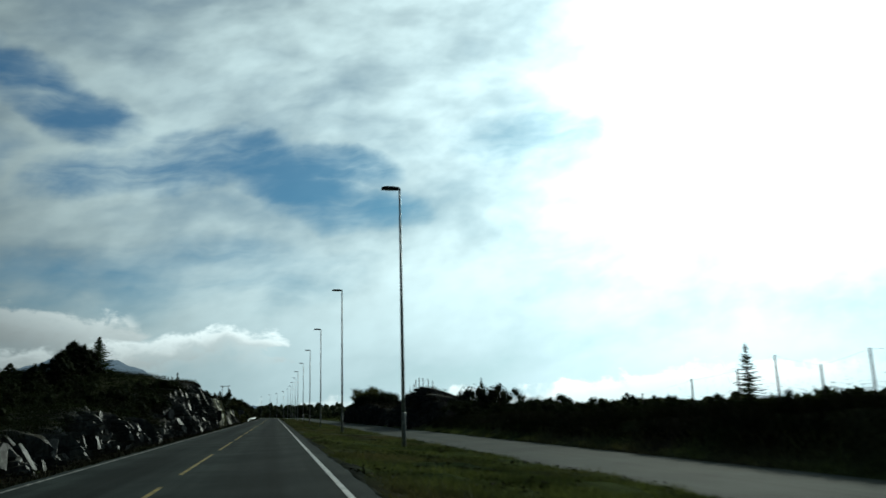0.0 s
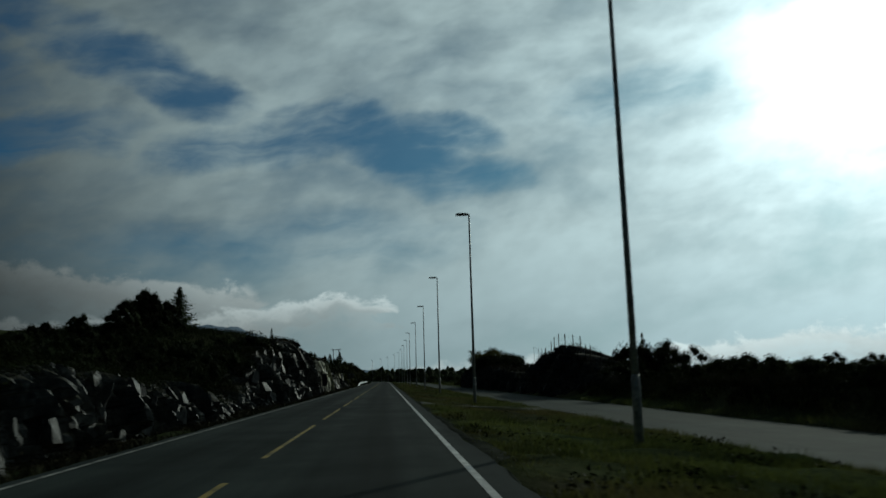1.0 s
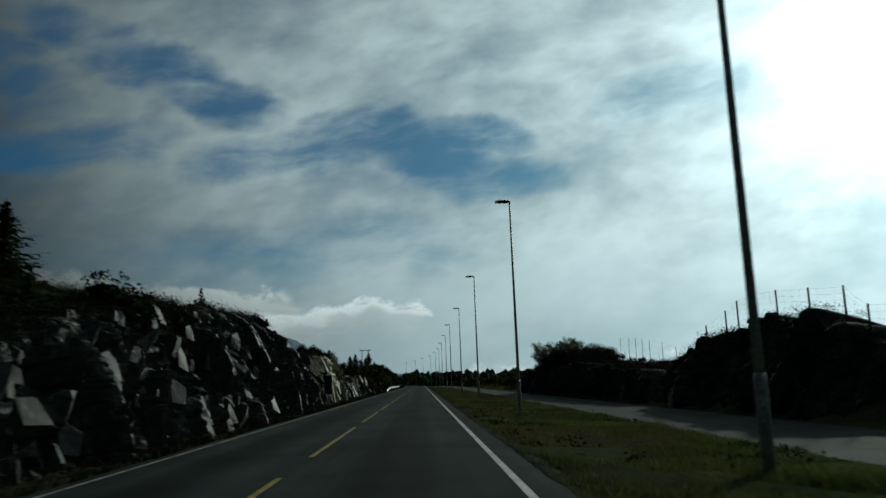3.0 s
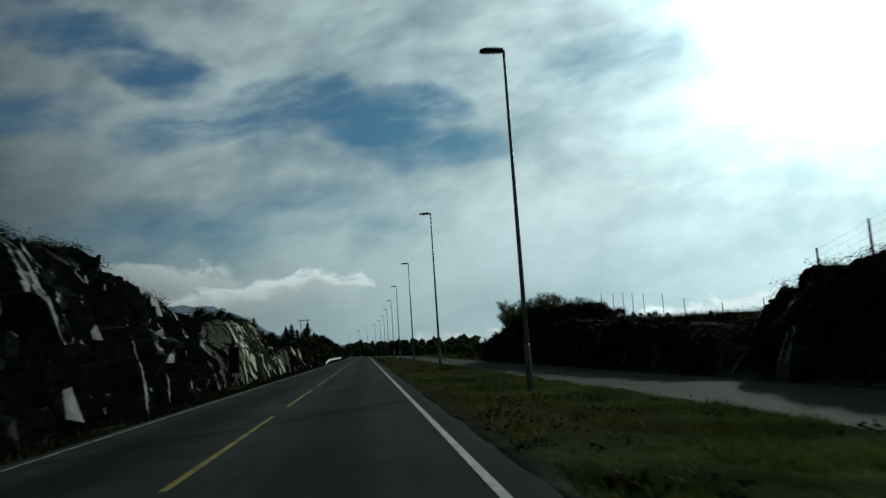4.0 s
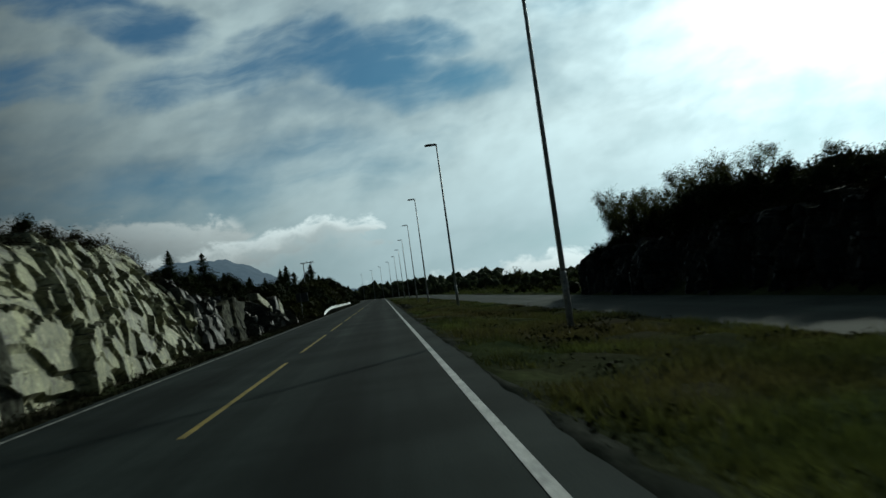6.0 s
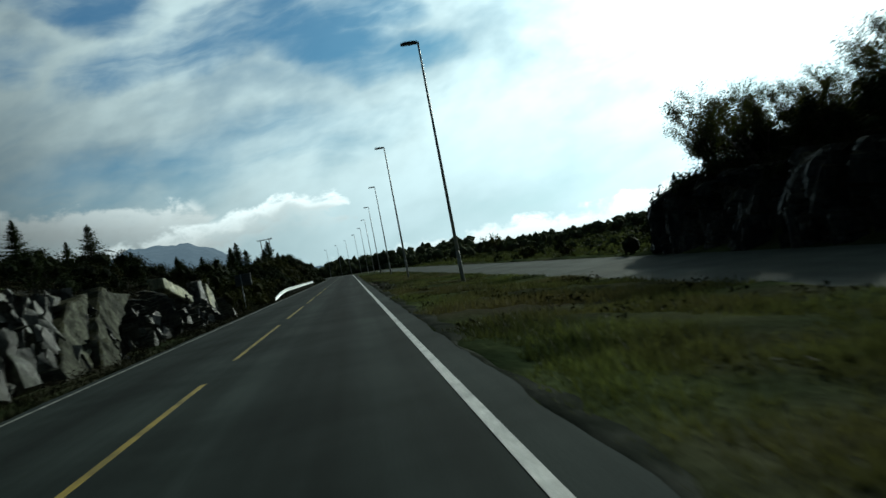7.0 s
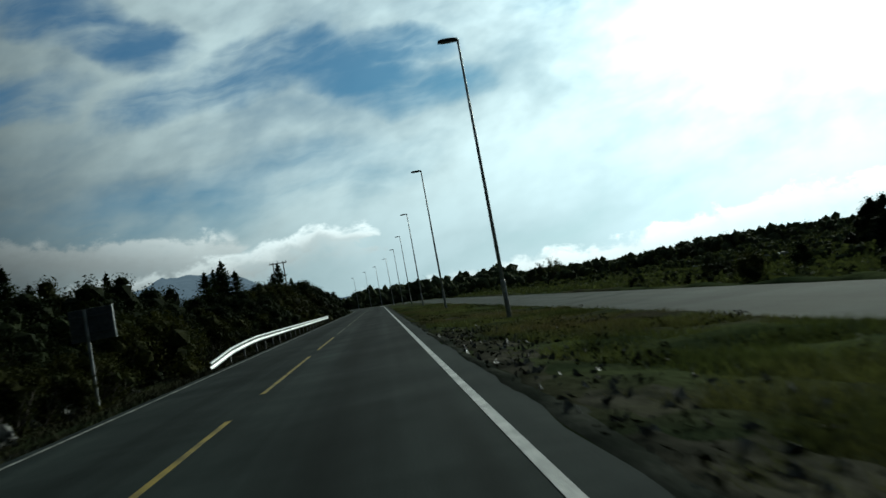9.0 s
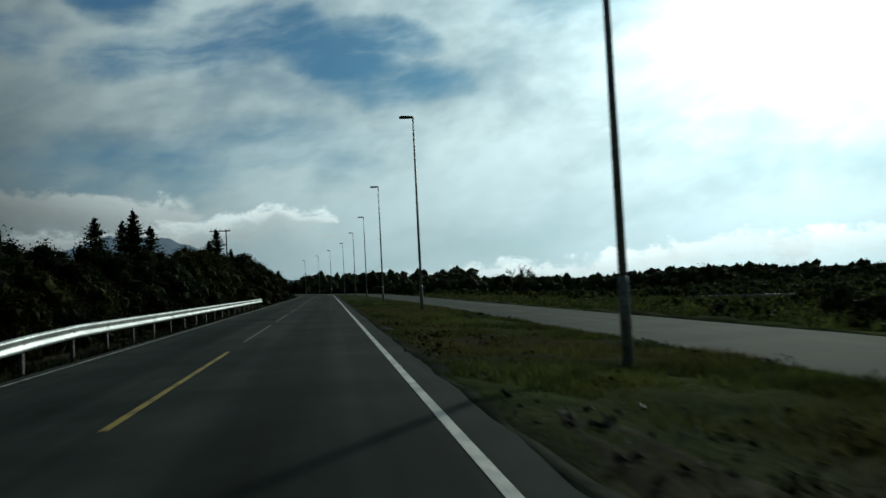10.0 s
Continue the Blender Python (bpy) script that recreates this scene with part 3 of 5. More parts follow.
rock_cut("rock_knoll", "dark rock knoll with a fence along its crest", 1, (68.5, 102.5), ([60, 70, 78, 200], [15.5, 15.0, 13.45, 13.45]), ([60, 70, 80, 200], [17.5, 17.0, 15.8, 15.8]), ([60, 200], [24, 24]),
         ([68.5, 71, 73, 76, 78.75, 80, 82, 83.2, 84.1, 86.5, 88.9, 90.3, 93.2, 97, 99.2, 101, 102.5], [0.2, 0.8, 1.3, 1.7, 2.2, 2.7, 3.1, 3.4, 3.25, 3.9, 3.75, 3.4, 3.4, 3.1, 2.0, 1.0, 0.3]), M_ROCK, seed=21.0, steep=1.1)
rock_cut("rock_bank", "low dark rock cut along the side road", 1, (98, 157), ([60, 200], [13.45, 13.45]), ([60, 200], [14.3, 14.3]), ([60, 200], [19, 19]),
         ([98, 101, 104, 114, 124, 137, 147, 154, 156, 157], [0.3, 1.0, 1.7, 2.2, 2.6, 2.4, 2.3, 2.3, 2.0, 0.6]), M_ROCK, rough=lambda y: 0.7, seed=33.0)


# ---- split blocks standing out of the rock faces ----
def block_mesh(rng, k, mat):
    bm = bmesh.new()
    for i in range(15):
        p = rng.normal(0, 1, 3)
        p /= np.linalg.norm(p)
        bm.verts.new((p[0] * 0.55, p[1] * (0.38 + 0.22 * (k % 3)), p[2] * (1.0 + 0.4 * (k % 2))))
    r = bmesh.ops.convex_hull(bm, input=bm.verts)
    loose = [v for v in bm.verts if not v.link_faces]
    bmesh.ops.delete(bm, geom=loose, context="VERTS")
    me = bpy.data.meshes.new("rock_block")
    bm.to_mesh(me)
    bm.free()
    me.materials.append(mat)
    return me


def blocks(cut, ys, count, seed, sizes, mat, dip=16):
    rng = np.random.default_rng(seed)
    kinds = [block_mesh(rng, k, mat) for k in range(9)]
    for i in range(count):
        y = rng.uniform(*ys)
        foot, crest, top = (float(np.interp(y, *a)) for a in (L_FOOT, L_CREST, L_TOP))
        f = rng.random() ** 1.3
        z = -0.35 + (top + 0.2) * f * 0.92
        x = foot + (crest - foot) * f ** 1.5 - 0.3 + rng.normal(0, 0.12)
        sz = rng.uniform(*sizes) * (1.1 - 0.45 * f)
        ob = new("rock_block", kinds[int(rng.integers(0, 9))])
        ob.parent = cut
        ob.matrix_basis = pose(x, y, z, rng.normal(dip, 12), rng.normal(-10, 9), rng.normal(-18, 24)) @ Matrix.Diagonal((sz, sz, sz * rng.uniform(0.9, 1.5), 1))


blocks(CUT_A, (20, 54), 25, 5, (0.12, 0.36), M_ROCK)
blocks(CUT_A, (57, 115), 50, 6, (0.12, 0.34), M_ROCK)
blocks(CUT_C, (142, 185), 90, 7, (0.10, 0.32), M_SHARD, -12)


def split_column(rng, mat):
    """An upright split piece of rock, one metre high, with a sloped head."""
    bm = bmesh.new()
    wide, deep = rng.uniform(0.16, 0.34), rng.uniform(0.14, 0.24)
    for sx in (-1, 1):
        for sy in (-1, 1):
            bm.verts.new((sx * deep * rng.uniform(0.8, 1.1), sy * wide * rng.uniform(0.8, 1.15), -0.5))
            bm.verts.new((sx * deep * rng.uniform(0.7, 1.0) + rng.normal(0, 0.03), sy * wide * rng.uniform(0.6, 1.1), rng.uniform(0.0, 0.2)))
            bm.verts.new((sx * deep * rng.uniform(0.3, 0.8), sy * wide * rng.uniform(0.2, 0.8), rng.uniform(0.3, 0.52)))
    bmesh.ops.convex_hull(bm, input=bm.verts)
    bmesh.ops.delete(bm, geom=[v for v in bm.verts if not v.link_faces], context="VERTS")
    me = bpy.data.meshes.new("rock_column")
    bm.to_mesh(me)
    bm.free()
    me.materials.append(mat)
    return me


def columns(cut, ys, count, seed, tall, mat, lean):
    """Upright pieces standing proud of the face, leaning along the road."""
    rng = np.random.default_rng(seed)
    kinds = [split_column(rng, mat) for k in range(10)]
    for i in range(count):
        y = rng.uniform(*ys)
        foot, crest, top = (float(np.interp(y, *a)) for a in (L_FOOT, L_CREST, L_TOP))
        h = min(rng.uniform(*tall), 0.9 * (top + 0.6))
        f = min(0.9, max(0.0, rng.uniform(-0.1, 1.0) * (1 - h / (top + 1.2))) + 0.5 * h / (top + 0.9))
        g = f ** 0.9
        x, z = foot + (crest - foot) * g ** 1.5, -0.5 + (top + 0.5) * (1 - (1 - g) ** 1.25)
        slope = math.degrees(math.atan2(foot - crest, top + 0.5))
        ob = new("rock_column", kinds[int(rng.integers(0, 10))])
        ob.parent = cut
        s = h * rng.uniform(0.6, 1.3)
        ob.matrix_basis = pose(x - 0.10 + rng.normal(0, 0.08), y, z, -rng.normal(lean, 9), -slope * rng.uniform(0.4, 1.0), rng.normal(-40, 26)) @ Matrix.Diagonal((s, s, h, 1))


columns(CUT_A, (21, 54), 44, 15, (0.35, 1.1), M_ROCK, 16)
columns(CUT_A, (67, 116), 120, 16, (0.3, 0.95), M_ROCK, 14)
columns(CUT_C, (141.5, 152), 110, 17, (0.35, 1.1), M_SHARD, 14)
columns(CUT_C, (153, 178), 70, 18, (0.3, 0.8), M_ROCK, 20)


def slab(outline, x, thick, lean, mat, seed, label):
    """A large split slab: an outline of (along, up) drawn on a leaning plane, given thickness and chipped edges."""
    bm = bmesh.new()
    low = [bm.verts.new((x - lean * z - thick, y, z)) for y, z in outline]
    top = [bm.verts.new((x - lean * z, y, z)) for y, z in outline]
    n = len(outline)
    bm.faces.new(top)
    bm.faces.new(low[::-1])
    for k in range(n):
        bm.faces.new((top[k], low[k], low[(k + 1) % n], top[(k + 1) % n]))
    bmesh.ops.recalc_face_normals(bm, faces=bm.faces)
    bmesh.ops.bevel(bm, geom=list(bm.edges), offset=0.06, segments=1, affect="EDGES")
    bmesh.ops.triangulate(bm, faces=bm.faces)
    for k in range(3):
        bmesh.ops.subdivide_edges(bm, edges=[e for e in bm.edges if e.calc_length() > 0.35], cuts=1)
        bmesh.ops.triangulate(bm, faces=bm.faces)
    bm.normal_update()
    for v in bm.verts:
        q = v.co * 1.3 + Vector((seed * 7.0, 0, 0))
        v.co += v.normal * (0.07 * noise.noise(q) + 0.05 * (noise.cell(q * 1.7) - 0.5))
    part("rock_slab", bm, mat, CUT_C, label)


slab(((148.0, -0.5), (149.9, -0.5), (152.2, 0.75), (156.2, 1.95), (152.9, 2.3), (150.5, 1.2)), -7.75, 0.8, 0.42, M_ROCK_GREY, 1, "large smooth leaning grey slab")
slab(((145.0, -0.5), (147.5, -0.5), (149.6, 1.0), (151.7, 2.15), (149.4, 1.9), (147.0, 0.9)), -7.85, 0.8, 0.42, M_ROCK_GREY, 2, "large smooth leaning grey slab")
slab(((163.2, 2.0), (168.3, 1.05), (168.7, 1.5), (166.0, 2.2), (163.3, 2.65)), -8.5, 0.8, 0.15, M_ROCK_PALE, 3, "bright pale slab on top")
slab(((170.2, 0.3), (171.1, -0.5), (171.8, -0.5), (172.2, 1.2), (172.1, 2.35), (171.2, 2.3), (170.4, 1.2)), -8.45, 0.8, 0.12, M_ROCK, 4, "upright weathered slab")
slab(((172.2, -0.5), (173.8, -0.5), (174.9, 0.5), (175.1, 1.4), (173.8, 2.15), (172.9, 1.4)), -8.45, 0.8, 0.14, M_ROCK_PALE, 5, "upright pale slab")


# ---- street lamps ----
def street_lamp():
    e = tagged(new("street_lamp"), "tall grey metal street lamp on the grass verge", "street lamp", "street lamps along the road")
    part("post", tube([(0, 0, 1.5), (0, 0, 6.0), (0, 0, 11.76)], [0.085, 0.068, 0.045], 10), M_POLE, e, smooth=True)
    part("sleeve", tube([(0, 0, -0.3), (0, 0, 1.52), (0, 0, 1.6)], [0.104, 0.10, 0.086], 12), M_POLE, e, "thicker lower sleeve", smooth=True)
    bm = box(0.05, 0.012, 0.45, (0.0, -0.122, 0.75), 0.004)
    part("hatch", bm, M_STEEL, e)
    bm = bmesh.new()
    # flat lantern that tapers to its tip, over the road
    out = [(-0.04, 0.15, 0.06), (-0.30, 0.17, 0.085), (-0.66, 0.165, 0.085), (-0.84, 0.13, 0.05)]
    rings = []
    for x, w, h in out:
        rings.append([bm.verts.new((x, sy * w, 11.78 + sz)) for sy, sz in ((-1, 0.0), (-0.85, h), (0.85, h), (1, 0.0), (0.8, -0.045), (-0.8, -0.045))])
    for p, q in zip(rings, rings[1:]):
        for k in range(6):
            bm.faces.new((p[k], p[(k + 1) % 6], q[(k + 1) % 6], q[k]))
    bm.faces.new(rings[0])
    bm.faces.new(rings[-1][::-1])
    bmesh.ops.recalc_face_normals(bm, faces=bm.faces)
    head = part("lantern", bm, M_DARK, e, "flat dark lantern reaching over the road")
    part("lens", box(0.42, 0.22, 0.02, (-0.48, 0, 11.728), 0.006), M_GLASS, head)
    part("bracket", tube([(0, 0, 11.61), (0, 0, 11.80), (-0.10, 0, 11.80)], [0.055, 0.055, 0.045], 8), M_POLE, e)
    return e


lamp = street_lamp()
LAMP_DX = [0.0, -0.12, -0.12, -0.03, 0.07, -0.12, 0.14, 0.11, 0.13, -0.1]
LAMP_Y = [34.0, 64.5, 95.4, 127.2, 160.1, 191.7, 224.3, 256.5, 289.8, 321.5, 353, 385, 414, 446]
for i, y in enumerate(LAMP_Y):
    x = 5.37 + LAMP_DX[i % 10] + float(bend(y))
    m = pose(x, y, land(x, y) - 0.02)
    if i == 0:
        lamp.matrix_basis = m
    else:
        copy_thing(lamp, m)


# ---- plants ----
def leaf_cards(points, size, rng, flat=0.0):
    """Small leaves at the points, turned at random."""
    n = len(points)
    p = np.asarray(points, float)
    u = rng.normal(size=(n, 3))
    u /= np.linalg.norm(u, axis=1)[:, None]
    v = np.cross(u, rng.normal(size=(n, 3)))
    v /= np.linalg.norm(v, axis=1)[:, None]
    if flat:
        u[:, 2] *= 1 - flat
    s = size * rng.uniform(0.6, 1.4, (n, 1))
    leaf = np.stack([p - u * s, p + u * s * 0.9 + v * s * 0.25, p + v * s * 1.05], 1).reshape(-1, 3)
    return leaf, np.arange(3 * n).reshape(-1, 3)


def quick_mesh(name, verts, faces, mat):
    me = bpy.data.meshes.new(name)
    me.from_pydata(np.asarray(verts).tolist(), [], np.asarray(faces).tolist())
    me.materials.append(mat)
    me.update()
    return me


def limbs(rng, base, way, length, radius, depth, wood, tips, sides=(5, 4), n=4):
    """Grow a limb and its branches; wood gets tubes, tips the leafy places."""
    pts, p, w = [Vector(base)], Vector(base), Vector(way).normalized()
    for k in range(n):
        w = (w + Vector(rng.normal(0, 0.16, 3)) + Vector((0, 0, 0.10))).normalized()
        p = p + w * (length / n)
        pts.append(p.copy())
        if depth <= 1 or k >= n - 2:
            tips.append(p.copy())
    tube(pts, [radius * (1 - 0.16 * k) for k in range(n + 1)], sides[0] if depth > 1 else sides[1], wood, cap=False)
    if depth > 0:
        for k in range(3 if depth > 1 else 4):
            f = rng.uniform(0.3, 1.0)
            q = pts[min(n, max(1, int(round(f * n))))]
            side = Vector(rng.normal(0, 1, 3))
            side = (side - side.project(w)).normalized()
            limbs(rng, q, w * 0.8 + side * rng.uniform(0.5, 0.95), length * rng.uniform(0.42, 0.62), radius * 0.45, depth - 1, wood, tips, sides, n)


def broadleaf(name, label, category, seed, height, width, stems, leaves, size, mat, low=0.25, group="", spread=1.0, sides=(5, 4), n=4, clumps=0):
    """A many-stemmed tree or bush with separate leaves."""
    rng = np.random.default_rng(seed)
    e = tagged(new(name), label, category, group)
    wood, tips = bmesh.new(), []
    for k in range(stems):
        a = rng.uniform(0, 2 * math.pi)
        r = rng.uniform(0.2, 1.0)
        way = Vector((math.cos(a) * r * width / height, math.sin(a) * r * width / height, 1.0))
        limbs(rng, (0.12 * math.cos(a) * stems ** 0.5 * r, 0.12 * math.sin(a) * stems ** 0.5 * r, -0.15), way, height * (rng.uniform(0.36, 0.46) if clumps else rng.uniform(0.55, 0.75)), 0.012 * height + 0.006, 2, wood, tips, sides, n)
    t = np.array([tuple(p) for p in tips])
    t = t[t[:, 2] > low * height]
    if clumps:
        # billows of foliage: a ragged dark body with leaves all over it
        ang, out, up = rng.uniform(0, 6.283, clumps), np.sqrt(rng.random(clumps)), rng.random(clumps) ** 0.8
        rad = height * (rng.uniform(0.12, 0.22, clumps) if clumps < 40 else rng.uniform(0.07, 0.16, clumps))
        reach = width * 0.5 * np.sqrt(1.02 - up ** 2) * out
        mid = np.stack([np.cos(ang) * reach, np.sin(ang) * reach, np.maximum(rad * 0.3, (height * (1 - 0.25 * out) - rad) * up)], 1)
        body = bmesh.new()
        for c, q in zip(mid, rad):
            made = bmesh.ops.create_icosphere(body, subdivisions=1, radius=q * (0.5 if clumps < 40 else 0.62))["verts"]
            for w in made:
                k = noise.noise(w.co / height * 14 + Vector((float(c[0]) * 9, float(c[1]) * 9, seed)))
                w.co = Vector(c) + w.co * (1 + 0.45 * k) * Vector((1, 1, 0.9))
        bv = [tuple(w.co) for w in body.verts]
        bf = [tuple(w.index for w in g.verts) for g in body.faces]
        body.verts.index_update()
        bf = [tuple(w.index for w in g.verts) for g in body.faces]
        body.free()
        which = rng.integers(0, clumps, leaves)
        way = rng.normal(0, 1, (leaves, 3))
        way /= np.linalg.norm(way, axis=1)[:, None]
        pts = mid[which] + way * (rad[which] * rng.uniform(0.55, 1.03, leaves))[:, None]
        shoots = leaves // 40
        tip = t[rng.integers(0, len(t), shoots)]
        pts[:shoots] = tip * (1, 1, 0.86) + rng.normal(0, 0.014, (shoots, 3)) * height
        pts[:, 2] = np.maximum(pts[:, 2], 0.05)
        v, f = leaf_cards(pts, size, rng)
        f = [tuple(g) for g in f + len(bv)] + bf
        v = bv + [tuple(q) for q in v]
        part("trunk", wood, M_BARK, e)
        me = bpy.data.meshes.new("crown")
        me.from_pydata(v, [], f)
        me.materials.append(mat)
        part("crown", me, mat, e)
        return e
    pick = t[rng.integers(0, len(t), leaves)]
    pts = pick + rng.normal(0, 1, (leaves, 3)) * np.array([0.075, 0.075, 0.065]) * height * spread
    pts[:, 2] = np.maximum(pts[:, 2], 0.05)
    v, f = leaf_cards(pts, size, rng)
    part("trunk", wood, M_BARK, e)
    part("crown", quick_mesh("crown", v, f, mat), mat, e)
    return e


def spruce(name, label, seed, height, width, group="", gaps=0.0):
    """A spruce: trunk, whorls of drooping boughs with needle sprays."""
    rng = np.random.default_rng(seed)
    e = tagged(new(name), label, "tree", group)
    part("trunk", tube([(0, 0, -0.2), (0.01, 0, height * 0.5), (0, 0, height)], [0.018 * height + 0.01, 0.011 * height, 0.004], 7), M_BARK, e)
    verts, faces = [], []
    whorls = int(14 + height * 5.0)
    up = np.array([0, 0, 1.0])

    def blade(p, q, w, drop):
        o = len(verts)
        verts.extend([p - w, p + w, q + w * 0.25, q - w * 0.25 - up * drop])
        faces.append((o, o + 1, o + 2, o + 3))

    for k in range(whorls):
        f = (k + rng.random()) / whorls
        full = width * 0.5 * (1 - f) ** 0.95 + 0.02
        count = int(rng.integers(6, 10) * (1 - gaps)) + 2
        spin = rng.uniform(0, 6.28)
        for i in range(count):
            a = spin + 6.283 * i / count + rng.normal(0, 0.2)
            r = full * rng.uniform(0.62, 1.12)
            z = height * (0.06 + 0.92 * min(0.99, max(0.0, f + rng.normal(0, 0.35) / whorls)))
            out = np.array([math.cos(a), math.sin(a), 0.0])
            side = np.array([-out[1], out[0], 0.0])
            lift = rng.uniform(-0.1, 0.2) + 0.6 * f
            segs = max(3, int(r / (0.05 * height)))
            pts = [out * r * g + up * (z + r * (lift * g - 0.65 * g * g + 0.42 * g ** 3)) for g in np.linspace(0, 1, segs + 1)]
            for j in range(segs):
                g = (j + 0.5) / segs
                blade(pts[j], pts[j + 1], side * (0.010 * height * (1.1 - g) + 0.006), 0.012 * height * (1.1 - g))
                for sgn in (-1, 1):
                    for lay in range(2):
                        ln = (0.008 * height + 0.30 * r * (1 - 0.8 * g)) * rng.uniform(0.5, 1.1)
                        tip = pts[j] + side * sgn * ln * rng.uniform(0.6, 1.0) + out * ln * rng.uniform(0.3, 0.9) - up * ln * rng.uniform(0.0, 0.5)
                        blade(pts[j], tip, out * (0.004 * height + 0.012), 0.008 * height)
    part("crown", quick_mesh("crown", verts, faces, M_NEEDLE), M_NEEDLE, e)
    return e


def place(proto, spots, sink=0.1):
    """Set the first spot with the pattern itself, the rest with copies: (x, y, height factor, z or None)."""
    rng = np.random.default_rng(len(spots) + 5)
    for i, (x, y, s, z) in enumerate(spots):
        z = land(x, y) if z is None else z
        w = s * rng.uniform(0.88, 1.12)
        m = pose(x, y, z - sink, 0, 0, rng.uniform(0, 360)) @ Matrix.Diagonal((w, w, s, 1))
        if i == 0:
            first = m
        else:
            copy_thing(proto, m)
    proto.matrix_basis = first


PLANTS = np.random.default_rng(77)
SPRUCES = [spruce("spruce_tree", "dark green spruce with drooping boughs", 11 + k, 4.0, w, "spruces on the slope", g) for k, (w, g) in enumerate(((4.2, 0.0), (4.4, 0.05), (3.6, 0.12)))]
THIN = spruce("spruce_tree", "young thin spruce with open whorls", 31, 2.6, 1.7, "spruces on the slope", 0.5)
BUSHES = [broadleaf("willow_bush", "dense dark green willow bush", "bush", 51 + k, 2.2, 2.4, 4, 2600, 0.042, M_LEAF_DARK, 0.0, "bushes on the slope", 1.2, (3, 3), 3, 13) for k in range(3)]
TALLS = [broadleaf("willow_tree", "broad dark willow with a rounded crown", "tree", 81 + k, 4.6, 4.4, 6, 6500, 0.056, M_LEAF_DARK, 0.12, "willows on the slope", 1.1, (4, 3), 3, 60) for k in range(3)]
GOLDS = [broadleaf("birch_bush", "birch bush turning yellow-green", "bush", 61 + k, 2.2, 2.0, 4, 2600, 0.040, M_LEAF_GOLD, 0.0, "bushes behind the guard rail", 1.2, (3, 3), 3, 13) for k in range(2)]
TALL_GOLDS = [broadleaf("birch_tree", "leafy birch turning yellow-green behind the guard rail", "tree", 91 + k, 4.6, 4.0, 6, 6500, 0.054, M_LEAF_GOLD, 0.12, "birches behind the guard rail", 1.1, (4, 3), 3, 60) for k in range(2)]
BIRCHES = [broadleaf("birch_tree", "slender birch with thin light foliage", "tree", 71 + k, 3.4, 1.5, 4, 9000, 0.032, M_LEAF, 0.42, "birches on the rock bank", 0.42) for k in range(3)]

ALL_PLANTS = SPRUCES + BUSHES + TALLS + GOLDS + TALL_GOLDS + BIRCHES + [THIN]
spots = {id(p): [] for p in ALL_PLANTS}
SIZES = {}
for plant in ALL_PLANTS:
    SIZES[id(plant)] = max(v.co.z for child in plant.children for v in child.data.vertices)


def add(kind, x, y, top, z=None):
    """One plant with its top at a given height."""
    base = land(x, y) if z is None else z
    if top - base > 2.9 and (kind is BUSHES or kind is GOLDS):
        kind = TALLS if kind is BUSHES else TALL_GOLDS
    p = kind[int(PLANTS.integers(0, len(kind)))] if isinstance(kind, list) else kind
    size = SIZES[id(p)] * (0.97 if kind is SPRUCES or p in BIRCHES or p is THIN or p in SPRUCES else 0.86 if p in TALLS or p in TALL_GOLDS else 0.87)
    if top - base > 0.25:
        spots[id(p)].append((x, y, (top - base) / size, base))


# left slope above the rock
add(SPRUCES[0], -18.0, 85.3, 9.7, 3.0)
for x, y, top in ((-18.5, 57, 3.9), (-19.5, 61, 4.6), (-18.2, 64.5, 5.4), (-17.6, 68.5, 5.8), (-18.2, 72.0, 7.0), (-17.4, 75.0, 7.7), (-18.6, 77.5, 8.3), (-19.6, 80.5, 8.3), (-18.0, 81.6, 7.9), (-20.5, 85, 8.0), (-19.5, 88.5, 7.6), (-21.0, 91.5, 7.3), (-17.2, 87.5, 6.4),
                  (-23, 60, 4.2), (-23, 66, 4.7), (-23.5, 72, 5.7), (-24, 78, 6.6), (-24, 84, 6.5), (-24.5, 90, 7.4)):
    add(TALLS, x, y, top)
for y in np.arange(26, 90, 2.6):
    for row in range(3):
        x = (-10.8, -13.0, -15.4)[row] + PLANTS.uniform(-0.8, 0.8)
        cap = float(np.interp(y, [20, 40, 52, 60, 68, 76, 84, 90], ([1.7, 2.3, 2.0, 2.4, 3.4, 4.2, 4.6, 4.7], [1.8, 2.7, 2.8, 3.3, 4.2, 4.6, 4.7, 4.8], [2.2, 3.2, 3.6, 4.2, 4.8, 5.4, 5.4, 5.0])[row]))
        add(BUSHES, x, y + PLANTS.uniform(-1, 1), land(x, y) + max(0.4, (cap - land(x, y)) * PLANTS.uniform(0.75, 1.08)))
for x, y, top in ((-10.6, 89.2, 6.15), (-10.4, 72.5, 4.7), (-12, 131.5, 5.2), (-13, 118, 5.4)):
    add(THIN, x, y, top)
for x, y, top in ((-10.6, 77.2, 4.9), (-10.8, 81, 4.9), (-11, 123.3, 4.9), (-11.2, 132, 5.3), (-11.5, 137, 5.3), (-11, 126, 4.7), (-11.5, 112, 5.1), (-12, 142, 5.0)):
    add(BUSHES, x, y, top)
